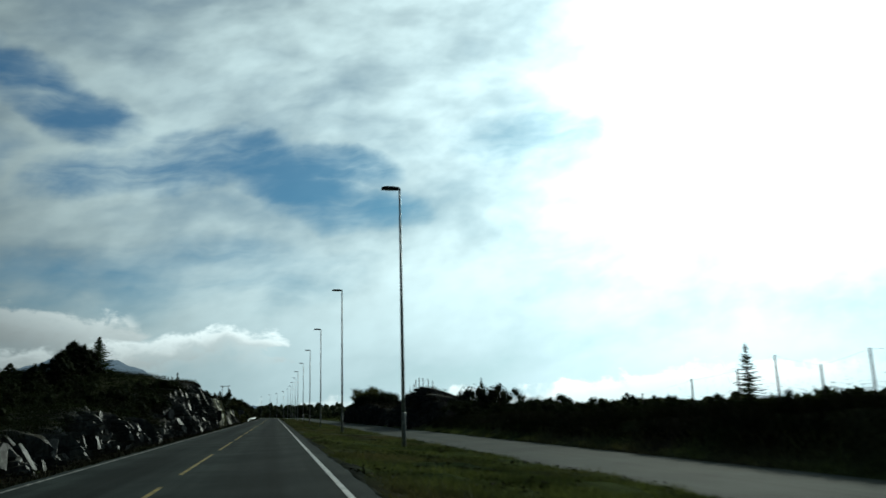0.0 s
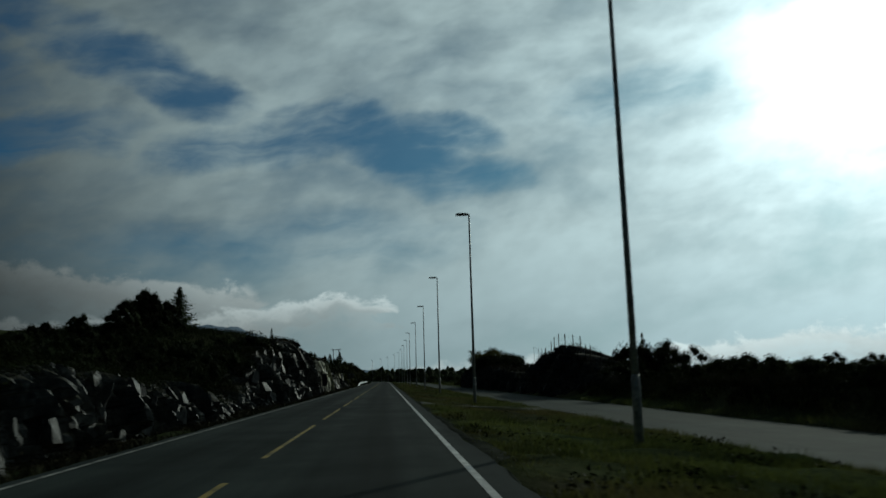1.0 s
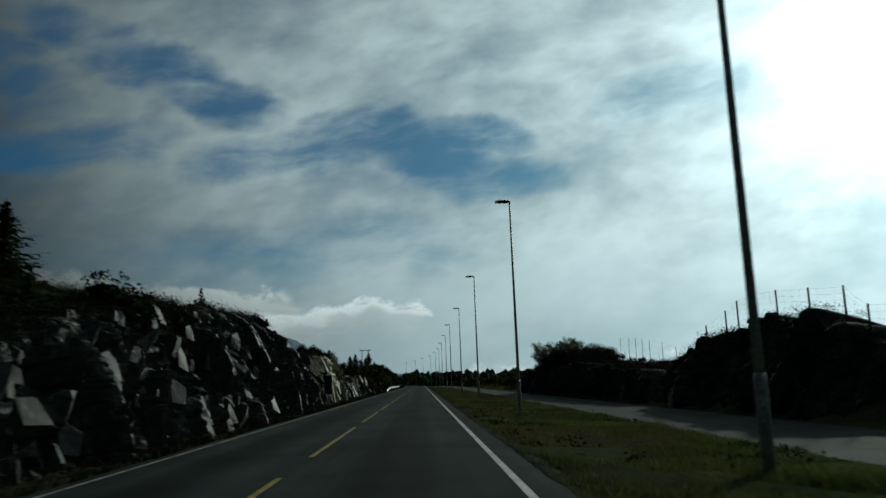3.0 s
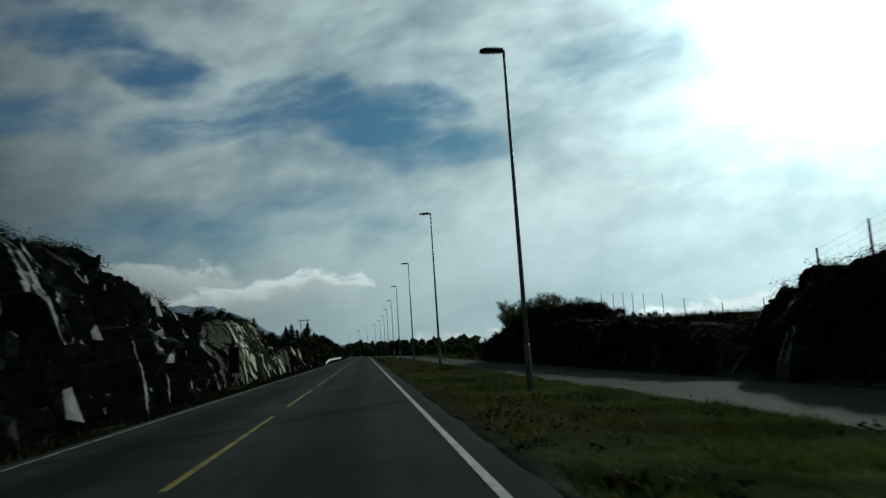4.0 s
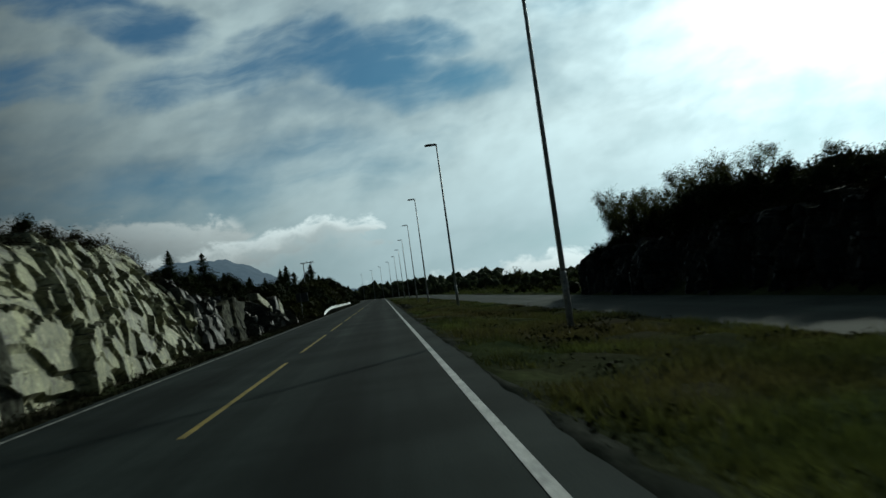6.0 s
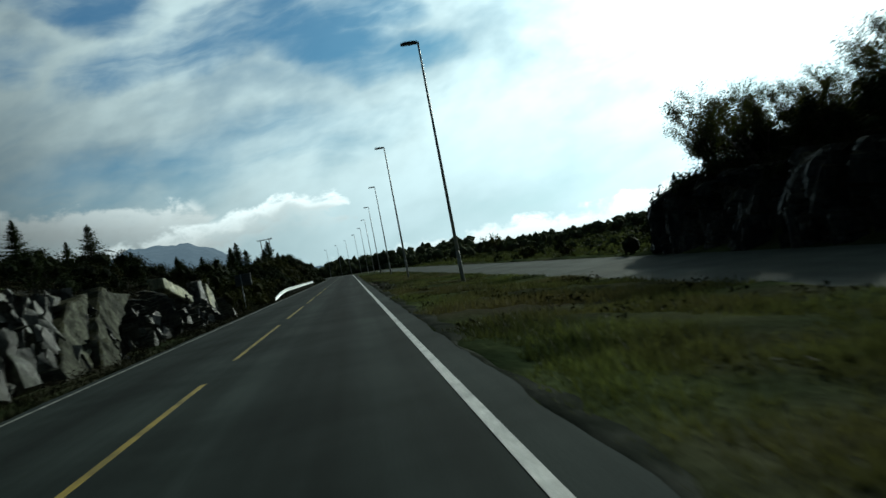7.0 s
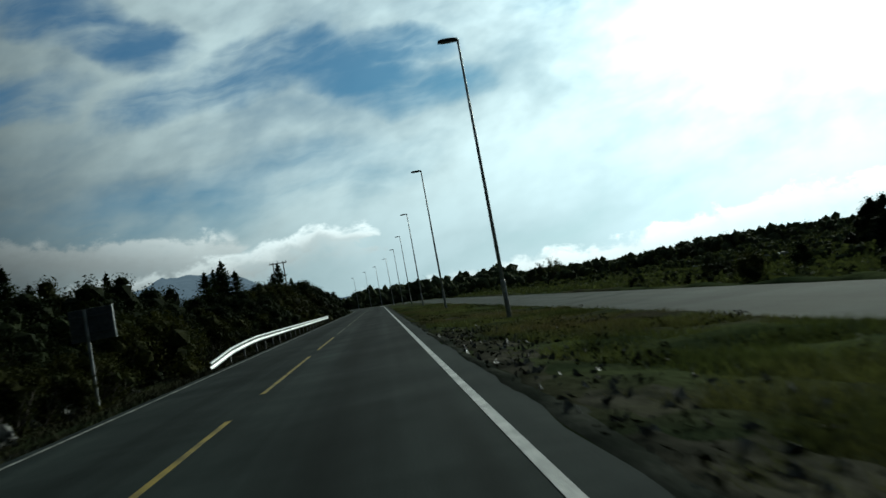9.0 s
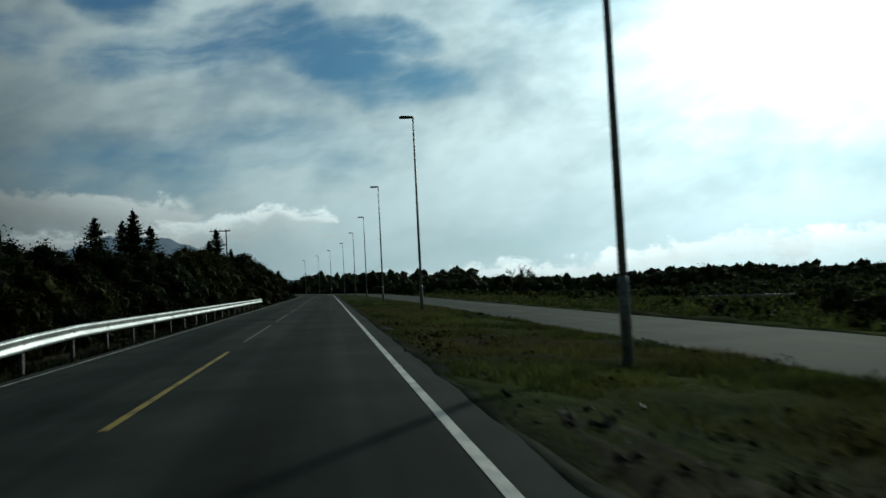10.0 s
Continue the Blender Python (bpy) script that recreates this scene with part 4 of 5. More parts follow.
# trees behind the last rocks
for x, y, top in ((-14, 159.7, 6.3), (-14, 169.8, 6.7), (-14.2, 166.5, 5.6), (-14, 177.8, 5.3), (-14, 191.5, 5.2), (-14.6, 195, 4.7), (-14, 203, 5.4), (-15.0, 231.5, 6.7), (-16.7, 249, 9.0), (-18.0, 250.5, 8.3), (-15.5, 250, 7.7), (-18.9, 258, 8.9), (-16.9, 302, 11.4), (-17.8, 300, 9.5), (-15.5, 308, 8.6), (-14, 318, 7.5), (-24, 205, 6.0), (-26, 185, 6.0)):
    add(SPRUCES, x, y, top)
for y in np.arange(152, 187, 3.4):
    for row in range(3):
        x = -12.0 - 2.6 * row + PLANTS.uniform(-0.8, 0.8)
        cap = float(np.interp(y, [150, 163, 172, 180, 187], [4.6, 5.1, 5.3, 4.5, 3.8]))
        top = land(x, y) + (cap - land(x, y)) * PLANTS.uniform(0.8, 1.1) * (0.7, 0.9, 1.05)[row]
        add(GOLDS if PLANTS.random() < 0.15 else BUSHES, x, y + PLANTS.uniform(-1, 1), top)
FOREST = (([187, 205, 212, 230, 240, 256, 275, 290, 330], [1.8, 2.7, 2.9, 3.6, 4.5, 4.4, 5.4, 4.4, 4.4]),
          ([187, 197, 205, 213, 221, 245, 256, 280, 302, 330], [3.4, 4.2, 4.2, 3.5, 3.5, 4.5, 5.5, 5.4, 6.8, 5.5]),
          ([187, 205, 221, 230, 261, 274, 302, 330], [4.4, 4.6, 3.9, 4.0, 5.3, 6.6, 6.4, 7.5]))
for y in np.arange(188, 335, 3.6):
    for row in range(3):
        x = (-9.6, -12.6, -16.0)[row] + PLANTS.uniform(-0.7, 0.7)
        top = float(np.interp(y, *FOREST[row])) * PLANTS.uniform(0.80, 1.02)
        gold = PLANTS.random() < (0.75 if 232 < y < 280 and row < 2 else 0.12)
        add(GOLDS if gold else BUSHES, x, y + PLANTS.uniform(-1, 1), top)
for y in np.arange(200, 232, 4.3):
    add(GOLDS if PLANTS.random() < 0.4 else BUSHES, -8.4 + PLANTS.uniform(-0.3, 0.3), y, PLANTS.uniform(0.6, 1.5))
for y in np.arange(178, 187, 1.6):
    add(GOLDS, -8.6 + PLANTS.uniform(-0.7, 0.5), y, PLANTS.uniform(0.7, 1.5))
for x, y, top in ((-9.0, 188.5, 2.0), (-9.3, 191, 2.4), (-9.0, 193.5, 2.0), (-9.6, 195.5, 2.5), (-8.8, 197, 1.5), (-9.0, 209, 1.9), (-8.9, 217, 1.7)):
    add(GOLDS, x, y, top)

# bank right of the side road
for y in np.arange(12, 70, 3.8):
    for row in range(4):
        x = 16.6 + 2.5 * row + PLANTS.uniform(-0.7, 0.7)
        cap = float(np.interp(y, [12, 20, 28, 40, 50, 60, 70], [1.9, 1.8, 1.35, 1.75, 1.8, 1.6, 2.0]))
        add(BUSHES, x, y + PLANTS.uniform(-0.8, 0.8), land(x, y) + (cap - land(x, y)) * PLANTS.uniform(0.6, 1.05))
add(THIN, 20.0, 30.3, 3.75)
add(THIN, 21.6, 81.2, 4.6)
for k in range(12):
    y = PLANTS.uniform(52, 82)
    x = PLANTS.uniform(23, 40)
    add(BUSHES, x, y, land(x, y) + PLANTS.uniform(0.8, 1.6))
for x, y, top in ((17.0, 68.5, 1.8), (21, 83.4, 2.9), (21, 80, 3.6), (21.5, 77, 3.3), (21, 75.9, 3.1), (20.5, 73.7, 2.5), (21, 72, 2.45), (21, 70.5, 1.95), (20.5, 67.5, 1.65), (21, 65, 1.8), (21, 63.2, 2.1), (21, 60.5, 1.85), (21, 58.7, 1.7), (20.7, 55.5, 1.3), (21, 51.6, 1.5), (23, 79, 3.6), (23, 74, 3.0), (18.6, 78, 2.3), (18.4, 74, 1.9), (18, 70, 1.5), (24, 68, 2.0)):
    add(BUSHES, x, y, top)
for x, y, top in ((17.6, 157.8, 5.9), (17.8, 156.0, 6.2), (16.2, 154.6, 6.1), (16.8, 152, 5.8), (16, 150.2, 5.5), (17, 148, 5.0), (16.5, 146.3, 5.0), (17.5, 143.6, 6.0), (16.5, 141.5, 5.6), (17, 139, 5.9), (18.2, 145.2, 6.2), (16.5, 137, 5.4), (17.5, 134.5, 4.9), (18.5, 150.5, 5.8)):
    add(BIRCHES, x, y, top, 1.9 if y < 153 else 1.5)
for x, y, top in ((16, 140, 4.2), (17, 136, 4.0), (16, 131, 3.8), (17, 128, 4.0), (17.5, 133, 4.2), (15.5, 145, 3.2), (16, 149, 3.2), (16.4, 153, 2.9), (16.2, 156.5, 2.6), (15.8, 158.6, 2.2), (17, 147, 3.4), (19, 155, 3.0), (18, 125, 3.4), (15.4, 152, 2.6)):
    add(BUSHES, x, y, top)
for x, y, top in ((17.6, 158.6, 2.65), (20.0, 167.0, 3.4), (21.5, 169.6, 2.5), (19, 161, 2.3)):
    add(SPRUCES, x, y, top)
for y in np.arange(104, 156, 1.7):
    for row in range(2):
        x = (16.6, 19.4)[row] + PLANTS.uniform(-0.9, 0.9)
        top = float(np.interp(y, [104, 114, 121, 127, 130, 134, 140, 150, 156], [1.5, 2.3, 2.7, 3.1, 3.6, 4.2, 4.6, 4.2, 3.0])) + 0.25 * row
        add(BUSHES, x, y + PLANTS.uniform(-0.6, 0.6), top * PLANTS.uniform(0.86, 1.02), min(land(x, y), top - 0.9))
for y in np.arange(160, 214, 2.4):
    x = 15.4 + PLANTS.uniform(0, 4.5) + max(0.0, y - 175) * 0.05
    add(BUSHES if PLANTS.random() < 0.7 else GOLDS, x, y, land(x, y) + PLANTS.uniform(0.7, 1.6) * (1.25 if y > 192 else 0.8))
for x, y, top in ((41, 220, 1.9), (43.5, 222, 2.0), (38, 214.5, 0.7)):
    add(TALLS, x, y, top)
for k in range(9):
    y = PLANTS.uniform(164, 300)
    x = 16 + PLANTS.uniform(0, 16) + (y - 164) * 0.1
    add(BUSHES if PLANTS.random() < 0.7 else GOLDS, x, y, land(x, y) + PLANTS.uniform(0.8, 2.0))
add(BIRCHES, 42, 345, 4.6, -2.0)
for p in ALL_PLANTS:
    place(p, spots[id(p)])


# ---- far woods ----
def far_woods():
    rng = np.random.default_rng(9)
    pts, big = [], []
    belts = []
    for k in range(560):
        u = rng.uniform(0, 1)
        belts.append((70 + 150 * u + rng.uniform(-15, 25), 560 - 380 * u + rng.uniform(-25, 25), rng.uniform(1.0, 3.0) + 1.3 * math.sin(u * 23.0) + 1.6 * u * u))
    for k in range(150):
        belts.append((rng.uniform(-70, 60), rng.uniform(470, 540), rng.uniform(5.0, 9.5)))
    for k in range(110):
        belts.append((rng.uniform(20, 70), rng.uniform(380, 500), rng.uniform(1.6, 3.6)))
    for k in range(140):
        belts.append((rng.uniform(-130, -28), rng.uniform(150, 460), rng.uniform(3.0, 6.5)))
    for k in range(120):
        y = rng.uniform(20, 150)
        belts.append((rng.uniform(42, 100), y, rng.uniform(1.2, 2.6)))
    for k in range(620):
        y = rng.uniform(166, 360)
        x = 20 + rng.uniform(0, 1) ** 0.8 * 110
        belts.append((x, y, land(x, y) + rng.uniform(1.3, 2.1) + 1.6 * min(1.0, max(0.0, (x - 45) / 40))))

    def sight(x, y, top):
        """Keeps the scrub below the long barrier in the field."""
        az = math.degrees(math.atan2(x, y - 178.5))
        if 15.5 < az < 35 and y > 180:
            f = math.hypot(x, y - 178.5) / float(np.interp(az, [16.6, 33.8], [143.5, 120.5]))
            if f < 1.0:
                return min(top, 1.0 - 4.0 * f)
        return top

    wood_v, wood_f = [], []
    body_v, body_f = [], []
    ball = bmesh.new()
    bmesh.ops.create_icosphere(ball, subdivisions=1, radius=1.0)
    ball.verts.index_update()
    BALL = np.array([tuple(q.co) for q in ball.verts])
    BALL_F = np.array([[q.index for q in g.verts] for g in ball.faces])
    ball.free()
    for x, y, top in belts:
        top = sight(x, y, top)
        base = land(x, y)
        h = max(0.5, top - base)
        n = 190
        w = max(h * rng.uniform(0.30, 0.5), 1.1)
        k = 6
        ctr = rng.normal(0, 1, (k, 3)) * (w * 0.7, w * 0.7, h * 0.2) + (x, y, base + h * 0.45)
        rad = h * rng.uniform(0.20, 0.34, k)
        ctr[:, 2] = np.minimum(ctr[:, 2], top - rad)
        for c, q in zip(ctr, rad):
            bo = len(body_v)
            wob = BALL * (1 + 0.28 * rng.normal(0, 1, (len(BALL), 1)).clip(-1.5, 1.5)) * q * 0.72
            body_v.extend((wob + c).tolist())
            body_f.extend((BALL_F + bo).tolist())
        which = rng.integers(0, k, n)
        way = rng.normal(0, 1, (n, 3))
        way /= np.linalg.norm(way, axis=1)[:, None]
        pts.append(ctr[which] + way * (rad[which] * rng.uniform(0.6, 1.03, n))[:, None])
        o = len(wood_v)
        r = 0.02 * h
        wood_v += [(x - r, y, base - 0.3), (x + r, y - r, base - 0.3), (x, y + r, base - 0.3), (x, y, base + h * 0.8)]
        wood_f += [(o, o + 1, o + 3), (o + 1, o + 2, o + 3), (o + 2, o, o + 3)]
    for k in range(5200):
        y = rng.uniform(160, 350)
        x = 15.5 + (y - 160) * 0.02 + rng.random() ** 1.3 * 100
        h = rng.uniform(0.25, 0.8)
        top = sight(x, y, land(x, y) + h)
        pts.append(rng.normal(0, 1, (22, 3)) * (0.7, 0.7, h * 0.3) + (x, y, top - h * 0.5))
    v, f = leaf_cards(np.concatenate(pts), 0.20, rng)
    f = np.concatenate([np.array(body_f), f + len(body_v)])
    v = np.concatenate([np.array(body_v), v])
    e = tagged(new("far_woods"), "distant dark mixed woodland", "woods", kind="stuff")
    part("crown", quick_mesh("crown", v, f, M_FAR), M_FAR, e)
    part("trunk", quick_mesh("trunk", wood_v, wood_f, M_BARK), M_BARK, e)


far_woods()


# ---- mountain far off ----
def mountain():
    verts, faces = [], []
    az = np.linspace(-40, 4, 160)
    crest = np.interp(az, [-40, -30, -22, -18, -16.6, -14.7, -13, -11.6, -10.9, -10.2, -9.4, -9.0, -6.9, -5, 4], [2.0, 2.4, 2.9, 3.4, 3.8, 4.4, 4.35, 4.1, 4.25, 3.75, 3.6, 3.3, 2.1, 1.1, 0.3])
    for j, f in enumerate((0.0, 0.25, 0.5, 0.75, 1.0, 0.6)):
        for a, c in zip(az, crest):
            r = 4300 - 900 * (1 - f) if j < 5 else 4700
            z = math.tan(radians(c)) * 4300 * f * (1 + 0.05 * noise.noise((a * 0.9, f * 3, 1))) + 10 * noise.noise((a * 3.0, f * 4, 3)) * (f > 0)
            verts.append((math.sin(radians(a)) * r, 160 + math.cos(radians(a)) * r, z - 6))
    w = len(az)
    for j in range(5):
        for i in range(w - 1):
            faces.append((j * w + i, j * w + i + 1, (j + 1) * w + i + 1, (j + 1) * w + i))
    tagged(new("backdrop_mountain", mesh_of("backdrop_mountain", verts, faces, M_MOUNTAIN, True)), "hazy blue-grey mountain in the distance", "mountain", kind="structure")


mountain()


# ---- heather along the rock crests, grass on the verges ----
def scatter(name, label, category, pts, size, mat, rng):
    v, f = leaf_cards(np.asarray(pts), size, rng)
    return tagged(new(name, quick_mesh(name, v, f, mat)), label, category, kind="stuff")


def heather():
    rng = np.random.default_rng(4)
    from mathutils.bvhtree import BVHTree
    rocks = [o for o in scene.objects if o.name.startswith("rock_")]
    trees = [BVHTree.FromPolygons([v.co for v in o.data.vertices], [tuple(p.vertices) for p in o.data.polygons]) for o in rocks]
    pts = []

    def drop(x, y):
        best = land(x, y)
        for t in trees:
            h = t.ray_cast(Vector((x, y, 30)), Vector((0, 0, -1)))
            if h[0] is not None:
                best = max(best, h[0].z)
        return best

    for k in range(3700):
        if k % 8 < 4:
            y = rng.uniform(60, 184)
            x = float(np.interp(y, *L_CREST)) - abs(rng.normal(0, 1.6)) + 0.25
        else:
            y = rng.uniform(70, 156)
            x = 14.3 + abs(rng.normal(0, 2.4))
        z = drop(x, y)
        if z < 0.6:
            continue
        h = rng.uniform(0.12, 0.34)
        n = 60
        q = rng.normal(0, 1, (n, 3)) * (0.20, 0.20, h * 0.45) + (x, y, z + h * 0.5)
        pts.append(q)
    for k in range(900):
        y = rng.uniform(18, 186)
        x = float(np.interp(y, *L_FOOT)) + rng.uniform(-0.1, 0.8)
        q = rng.normal(0, 1, (20, 3)) * (0.2, 0.25, 0.09) + (x, y, land(x, y) + 0.08)
        pts.append(q)
    for k in range(1100):
        y = rng.uniform(92, 152)
        x = rng.uniform(16.5, 34)
        wide, h = rng.uniform(0.3, 0.6), rng.uniform(0.2, 0.5)
        pts.append(rng.normal(0, 1, (34, 3)) * (wide, wide, h * 0.4) + (x, y, drop(x, y) + h * 0.4))
    scatter("heather", "low brown heather along the rock edges", "heather", np.concatenate(pts), 0.036, M_HEATH, rng)
    low = []
    for k in range(900):
        y = rng.uniform(22, 80)
        x = float(np.interp(y, *L_CREST)) + 0.1 - rng.random() ** 1.2 * 4.0
        z = drop(x, y)
        h = rng.uniform(0.2, 0.55)
        low.append(rng.normal(0, 1, (110, 3)) * (0.34, 0.34, h * 0.30) + (x, y, z + h * 0.35))
    for k in range(2600):
        y, x = rng.uniform(50, 100), rng.uniform(-26, -12.5)
        h = rng.uniform(0.25, 0.6)
        low.append(rng.normal(0, 1, (60, 3)) * (0.5, 0.5, h * 0.3) + (x, y, land(x, y) + h * 0.4))
    for k in range(1700):
        y, x = rng.uniform(4, 74), rng.uniform(14.6, 24)
        h = rng.uniform(0.3, 0.9) * min(1.0, (x - 14.2) / 2.0)
        low.append(rng.normal(0, 1, (70, 3)) * (0.45, 0.45, h * 0.3) + (x, y, land(x, y) + h * 0.4))
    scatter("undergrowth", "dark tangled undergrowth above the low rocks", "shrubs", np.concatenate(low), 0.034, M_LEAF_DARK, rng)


heather()


def blades(name, label, rng, xr, yr, count, tall, mat, bias=0.48):
    x = rng.uniform(*xr, count)
    y = rng.uniform(*yr, count)
    keep = np.array([noise.noise((a * 0.5, b * 0.35, 8.0)) + 0.35 * noise.noise((a * 2, b * 1.5, 1)) + bias for a, b in zip(x, y)])
    keep[(y > 54.3) & (y < 59.2) & (x > 1.3) & (x < 8.2)] -= 0.42
    keep -= 0.55 * np.clip(1.0 - (np.abs(x - 1.4)) / 1.0, 0.0, 1.0)
    keep[(y > 160) & (y < 187) & (x > 1.3) & (x < 3.0 + np.sin(y * 0.9) * 0.5)] -= 0.5
    x, y, keep = x[keep > 0], y[keep > 0], keep[keep > 0]
    z = np.array([land(a, b) for a, b in zip(x, y)]) - 0.05
    n = len(x)
    h = tall * rng.uniform(0.5, 1.3, n) * (0.5 + np.minimum(keep, 0.8))
    a = rng.uniform(0, 2 * math.pi, n)
    w = 0.012 + 0.012 * rng.random(n)
    lean = rng.normal(0, 0.5, (n, 2)) * h[:, None]
    p = np.stack([x, y, z], 1)
    side = np.stack([np.cos(a) * w, np.sin(a) * w, np.zeros(n)], 1)
    tip = p + np.stack([lean[:, 0], lean[:, 1], h + 0.05], 1)
    v = np.stack([p - side, p + side, tip], 1).reshape(-1, 3)
    tagged(new(name, quick_mesh(name, v, np.arange(3 * n).reshape(-1, 3), mat)), label, "grass", kind="stuff")


blades("grass", "short mown grass of the verge", np.random.default_rng(2), (1.80, 8.1), (0, 120), 125000, 0.115, M_GRASS)
blades("grass", "short patchy grass of the verge", np.random.default_rng(3), (1.80, 8.1), (120, 260), 125000, 0.115, M_GRASS)
blades("grass", "taller tussocks in the verge", np.random.default_rng(8), (1.7, 8.1), (0, 250), 130000, 0.24, M_GRASS, -0.02)
blades("grass", "ragged grass along the asphalt edge", np.random.default_rng(5), (1.45, 2.3), (0, 250), 24000, 0.10, M_GRASS)
blades("grass", "rough grass between road and rock", np.random.default_rng(6), (-9.0, -5.15), (0, 260), 70000, 0.16, M_TUFT)
blades("grass", "long rough grass on the bank", np.random.default_rng(7), (13.2, 14.6), (0, 70), 16000, 0.22, M_GRASS)
blades("grass", "dark rank grass on the bank", np.random.default_rng(9), (14.2, 20.0), (0, 75), 60000, 0.40, M_TUFT)


def tufts():
    """Dark rough tufts and dry clumps in the verge."""
    rng = np.random.default_rng(12)
    pts = []
    for k in range(1500):
        x, y = rng.uniform(1.7, 8.0), rng.uniform(0, 245)
        if 54 < y < 59.5 or noise.noise((x * 0.3, y * 0.2, 31.0)) < 0.0:
            continue
        wide, tall = rng.uniform(0.10, 0.32), rng.uniform(0.04, 0.13)
        pts.append(rng.normal(0, 1, (26, 3)) * (wide, wide, tall * 0.5) + (x, y, land(x, y) + tall * 0.5))
    scatter("weeds", "dark low weeds in the grass verge", "weeds", np.concatenate(pts), 0.05, M_TUFT, rng)


def bare_patch():
    """Trodden gravel in the verge beside the asphalt."""
    verts, faces = [], []
    for j, y in enumerate(np.arange(160.0, 187.0, 0.35)):
        half = 0.85 * math.sin(math.pi * (y - 160.0) / 27.2) ** 0.5 + 0.35 * noise.noise((y * 0.8, 2.0, 0)) * (0 < j < 76)
        mid = 2.25 + 0.3 * noise.noise((y * 0.3, 8.0, 0))
        for k in range(7):
            x = mid + half * (k / 3 - 1)
            verts.append((x, y, land(x, y) + (0.03 if 0 < k < 6 else -0.10) + 0.03 * noise.noise((x * 3, y * 3, 2))))
        if j:
            faces += [((j - 1) * 7 + k, (j - 1) * 7 + k + 1, j * 7 + k + 1, j * 7 + k) for k in range(6)]
    tagged(new("gravel_patch", mesh_of("gravel_patch", verts, faces, M_DIRT, True)), "bare trodden gravel patch in the grass verge", "gravel", kind="structure")
    rng = np.random.default_rng(44)
    v, f = [], []
    for k in range(420):
        x, y = 2.2 + rng.normal(0, 0.7), rng.uniform(160, 187)
        if x < 1.5:
            continue
        q = rng.uniform(0.02, 0.06)
        o = len(v)
        pts = rng.normal(0, 0.5, (4, 3)) + np.array([[0, 0, 1.3], [1, 0, 0], [-0.6, 0.8, 0], [-0.6, -0.8, 0]])
        v += (pts * q + (x, y, land(x, y) + 0.05)).tolist()
        f += [(o, o + 1, o + 2), (o, o + 2, o + 3), (o, o + 3, o + 1), (o + 1, o + 3, o + 2)]
    tagged(new("pebbles", quick_mesh("pebbles", v, f, M_ROCK)), "scattered grey stones in the verge", "stones", kind="stuff")


tufts()
bare_patch()


# ---- guard rail ----
def guard_rail():
    e = tagged(new("guard_rail"), "galvanised steel guard rail with a sloped end", "guard rail")
    prof = [(0.00, 0.31), (0.05, 0.29), (0.07, 0.24), (0.01, 0.185), (0.0, 0.155), (0.01, 0.125), (0.07, 0.07), (0.05, 0.02), (0.00, 0.0)]
    y0, y1 = 188.7, 246.0
    ys = np.concatenate([np.arange(y0, 200, 0.8), np.arange(200, y1, 3.0)])

    def height(y):
        return float(np.interp(y, [y0, 192, 195, 197.5, y1], [-0.17, 0.16, 0.29, 0.36, 0.36]))

    def across(y):
        return float(np.interp(y, [y0, 192, 197.5, y1], [-6.2, -6.03, -5.83, -5.62]))

    for k in range(len(ys) - 1):
        if k % 4 == 0:
            seg = ys[k:k + 5]
            verts, faces = [], []
            for j, y in enumerate(seg):
                for dx, dz in prof:
                    verts.append((across(y) + dx, y + (0.02 if j == len(seg) - 1 else 0), height(y) + dz))
                for dx, dz in prof[::-1]:
                    verts.append((across(y) + dx - 0.006, y, height(y) + dz))
            m = 2 * len(prof)
            for j in range(len(seg) - 1):
                for i in range(m):
                    faces.append((j * m + i, j * m + (i + 1) % m, (j + 1) * m + (i + 1) % m, (j + 1) * m + i))
            part("beam", mesh_of("beam", verts, faces, M_RAIL, True), M_RAIL, e)
    for y in np.arange(191.9, y1, 2.7):
        x = across(y)
        part("rail_post", box(0.07, 0.10, 0.9 + height(y), (x - 0.05, y, (height(y) + 0.26) / 2 - 0.32), 0.008), M_RAIL_POST, e)
        part("bolt", tube([(x + 0.0, y, height(y) + 0.155), (x + 0.025, y, height(y) + 0.155)], [0.02, 0.016], 8), M_STEEL, e)


guard_rail()


# ---- signs, seen from behind ----
def marker_sign():
    x, y = -8.0, 117.9
    z = land(x, y)
    e = tagged(new("marker_board"), "narrow dark marker board on a post by the rock", "road sign")
    part("post", tube([(x, y, z - 0.2), (x, y, 2.0)], [0.035, 0.035], 10), M_SIGN_DARK, e)
    b = part("board", box(0.62, 0.03, 1.55, (x, y - 0.06, 1.30), 0.012), M_SIGN_DARK, e)
    for dz in (0.85, 1.75):
        part("clamp", box(0.5, 0.03, 0.05, (x, y - 0.085, dz), 0.006), M_SIGN_DARK, b)


def direction_sign():
    x, y = -7.75, 182.0
    z = land(x, y)
    e = tagged(new("direction_sign"), "grey back of a road sign on a leaning post", "road sign")
    part("post", tube([(x, y, z - 0.3), (x + 0.02, y, 2.42)], [0.05, 0.045], 10), M_STEEL, e)
    b = part("board", box(1.16, 0.035, 0.88, (x + 0.14, y + 0.07, 2.0), 0.015), M_SIGN, e)
    for dz in (1.78, 2.22):
        part("rail", box(1.08, 0.04, 0.05, (x + 0.14, y + 0.03, dz), 0.006), M_SIGN, b)
    # Edge of the board; light falling on it is put in as paler steel.
    part("rim", box(0.03, 0.06, 0.90, (x + 0.73, y + 0.07, 2.0), 0.006), M_RAIL, b)


marker_sign()
direction_sign()


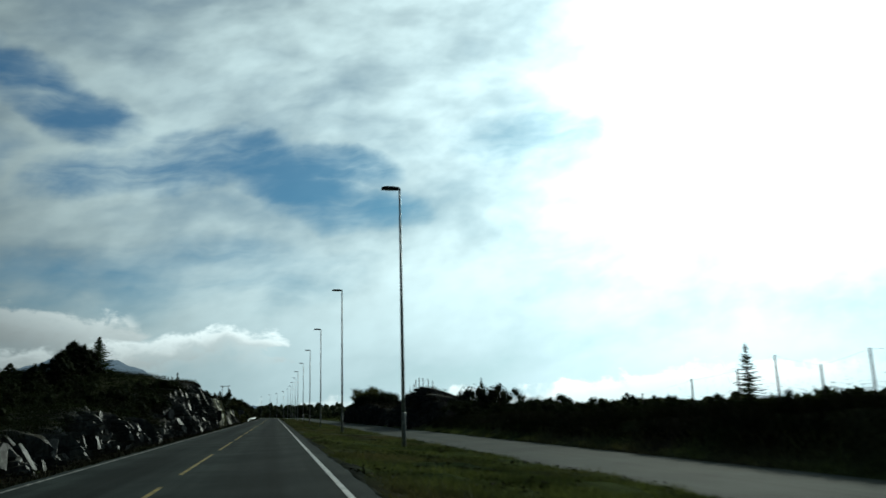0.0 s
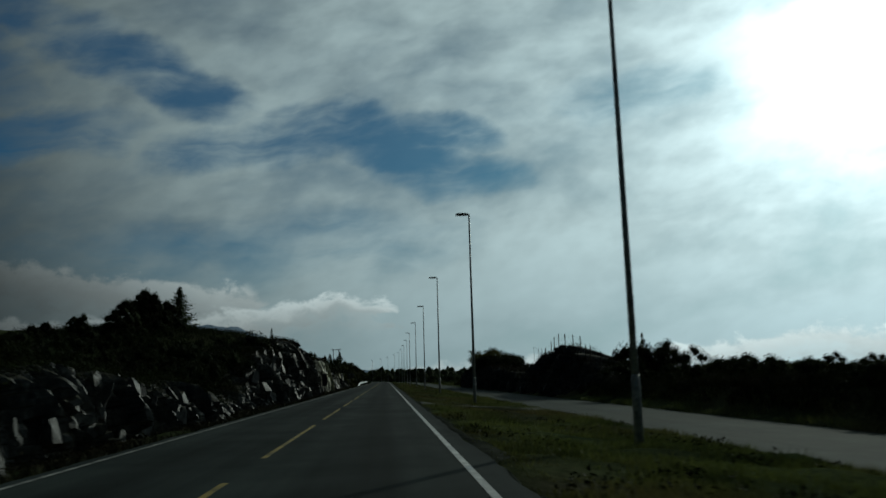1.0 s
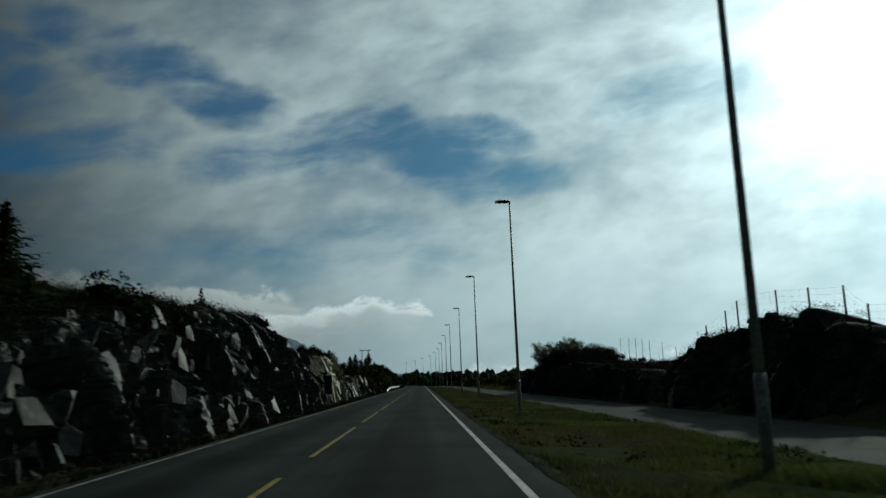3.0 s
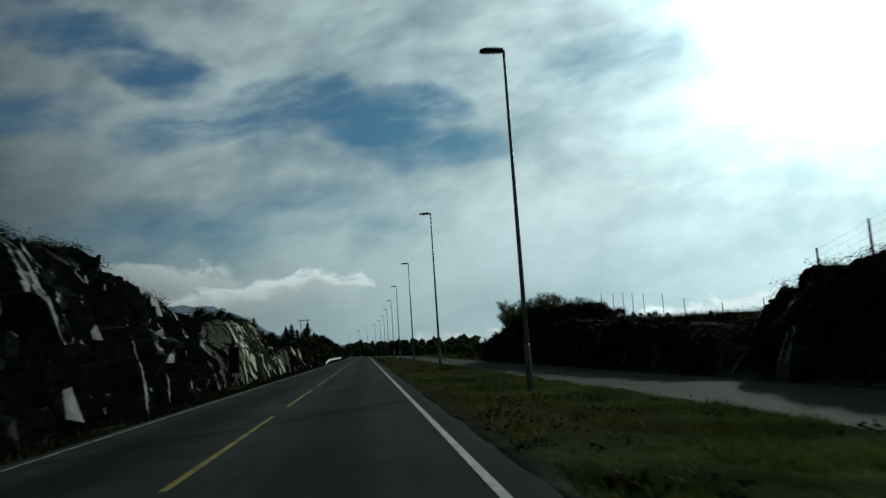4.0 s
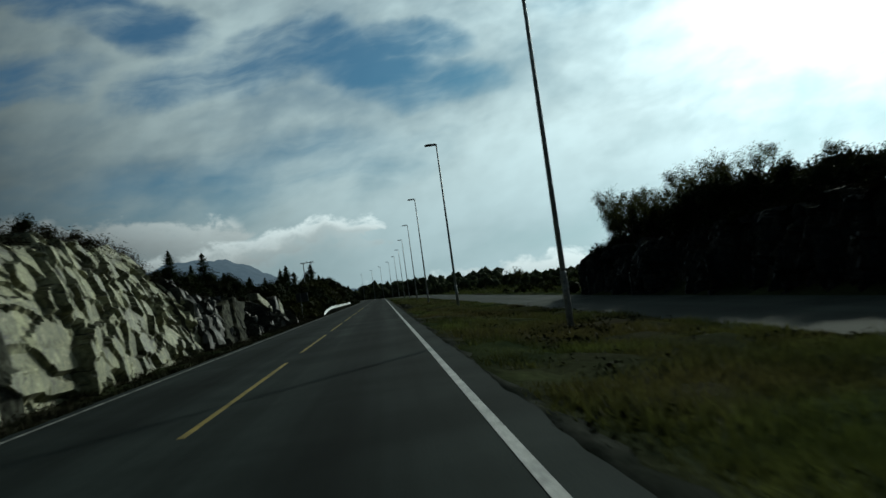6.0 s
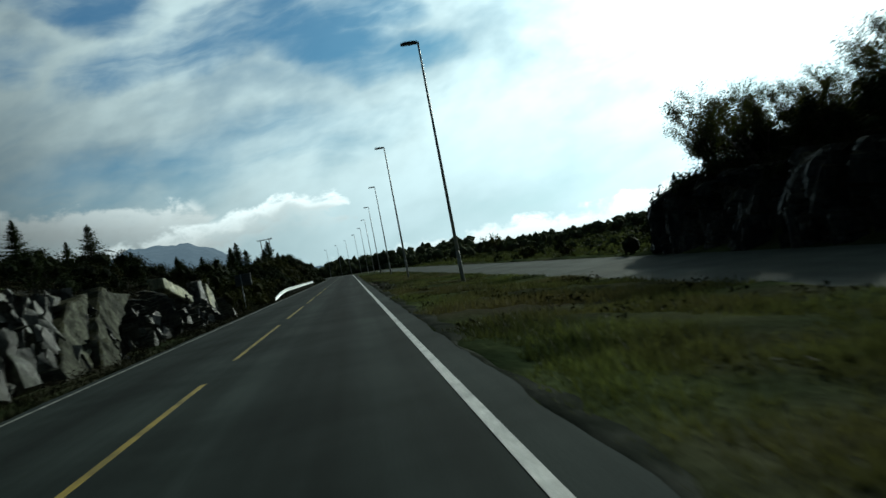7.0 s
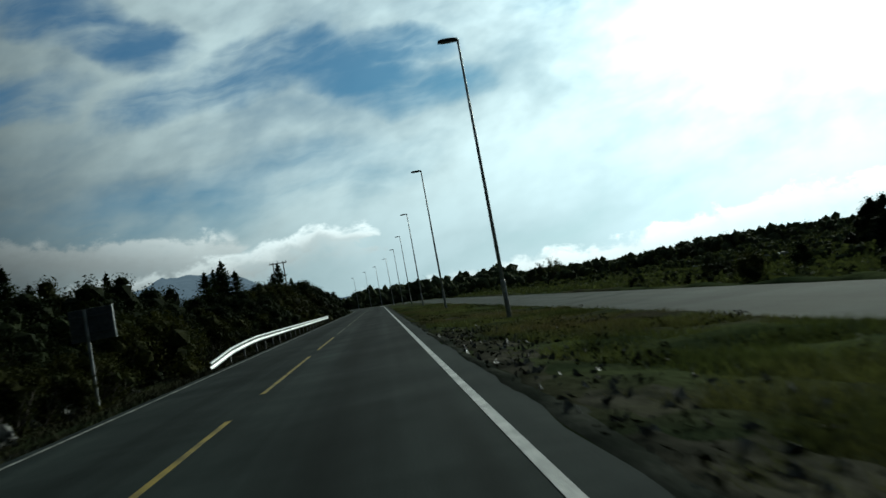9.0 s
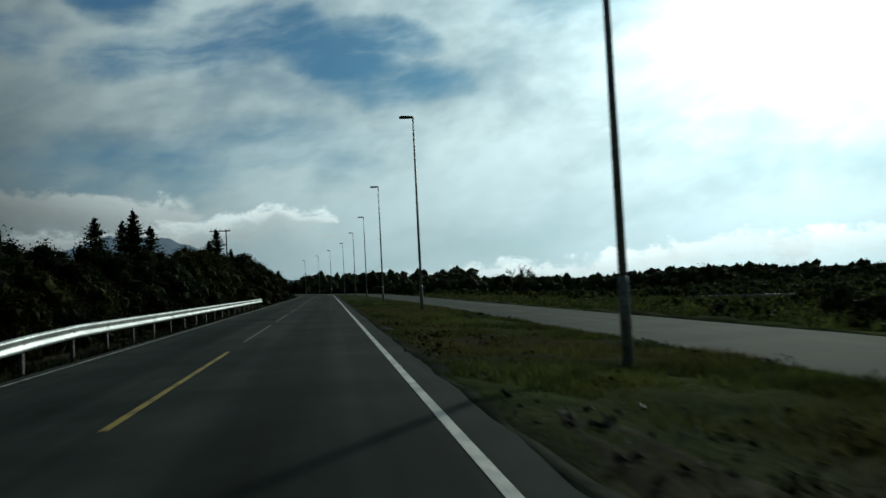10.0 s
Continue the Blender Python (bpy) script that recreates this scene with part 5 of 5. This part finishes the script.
# ---- fences on the knoll and the bank ----
def fence(name, label, tops, x, tall, wires, sink=0.35, thick=0.045):
    """Posts at (along, top height) with wires from post to post."""
    e = tagged(new(name), label, "fence")
    rng = np.random.default_rng(int(x * 10))
    last = None
    for y, top in tops:
        xx = x + rng.uniform(-0.1, 0.1)
        lean = rng.normal(0, 0.04)
        part("fence_post", tube([(xx, y, top - tall - sink), (xx + lean, y + lean, top)], [thick, thick * 0.9], 7), M_WOOD, e)
        tip = Vector((xx + lean, y + lean, top))
        if last is not None:
            for k in range(wires):
                d = Vector((0, 0, -0.05 - tall * 0.85 * k / max(1, wires - 1)))
                mid = (last + tip) / 2 + d - Vector((0, 0, 0.03))
                part("wire", tube([last + d, mid, tip + d], [0.003] * 3, 4), M_WIRE, e)
            steps = int((tip - last).length / 0.6)
            for k in range(1, steps):
                p = last.lerp(tip, k / steps)
                part("wire", tube([p + Vector((0, 0, -0.05)), p + Vector((0, 0, -tall * 0.9))], [0.0018] * 2, 3), M_WIRE, e)
        last = tip


fence("wire_fence", "tall wire fence with dark posts on the rock knoll", [(96.2, 3.9), (93.1, 4.45), (91.3, 4.8), (89.5, 5.0), (87.0, 4.85), (84.1, 4.6), (81.3, 4.35), (79.9, 3.5), (78.0, 3.4), (75.5, 2.9)], 16.3, 1.5, 6)
fence("wire_fence", "wire fence with thin wooden posts along the bank", [(152.7, 6.1), (148.7, 5.8), (145.4, 5.6), (142.6, 5.3), (139.4, 5.0), (135.1, 4.6), (130.5, 3.9), (124, 3.2), (118, 3.1), (115.3, 2.85), (110, 2.6)], 26.0, 1.3, 3, 1.2, 0.032)
fence("wire_fence", "sagging wire fence with old wooden posts above the bushes", [(40.5, 1.8), (34.9, 2.35), (31.1, 2.6), (28.3, 3.05), (25.5, 2.5), (23.0, 2.9), (20.0, 2.8)], 20.0, 1.3, 2, 0.8)


# ---- power line mast ----
def power_mast():
    e = tagged(new("power_mast"), "wooden twin-pole power line mast among the trees", "power pole")
    z = land(-20, 330)
    for x in (-21.1, -18.9):
        part("mast_pole", tube([(x, 330, z - 0.5), (x, 330, 13.6)], [0.16, 0.11], 9), M_WOOD, e)
    part("crossarm", box(3.9, 0.16, 0.2, (-20, 330, 13.3), 0.02), M_WOOD, e)
    for x in (-21.7, -20, -18.3):
        part("insulator", tube([(x, 330, 13.4), (x, 330, 13.75)], [0.06, 0.09], 8), M_STEEL, e)


power_mast()

# pale barrier across the low fields
bar = tagged(new("far_barrier"), "long pale road barrier across the low field", "barrier")
for a, b in (((41, 316, -2.9), (49, 301, -2.9)), ((56, 293, -2.9), (67, 279, -2.9))):
    a, b = Vector(a), Vector(b)
    zz = (land(a.x, a.y) + land(b.x, b.y)) / 2
    q = (b - a).to_track_quat("X", "Z").to_matrix().to_4x4()
    bm = box((b - a).length, 0.1, 0.35, (0, 0, 0), 0.02)
    bm.transform(Matrix.Translation((a + b) / 2) @ q)
    part("beam", bm, M_RAIL, bar)
    for k in range(7):
        c = a.lerp(b, (k + 0.5) / 7)
        part("barrier_post", box(0.15, 0.15, 2.2, (c.x, c.y, c.z - 1.0), 0.01), M_STEEL, bar)
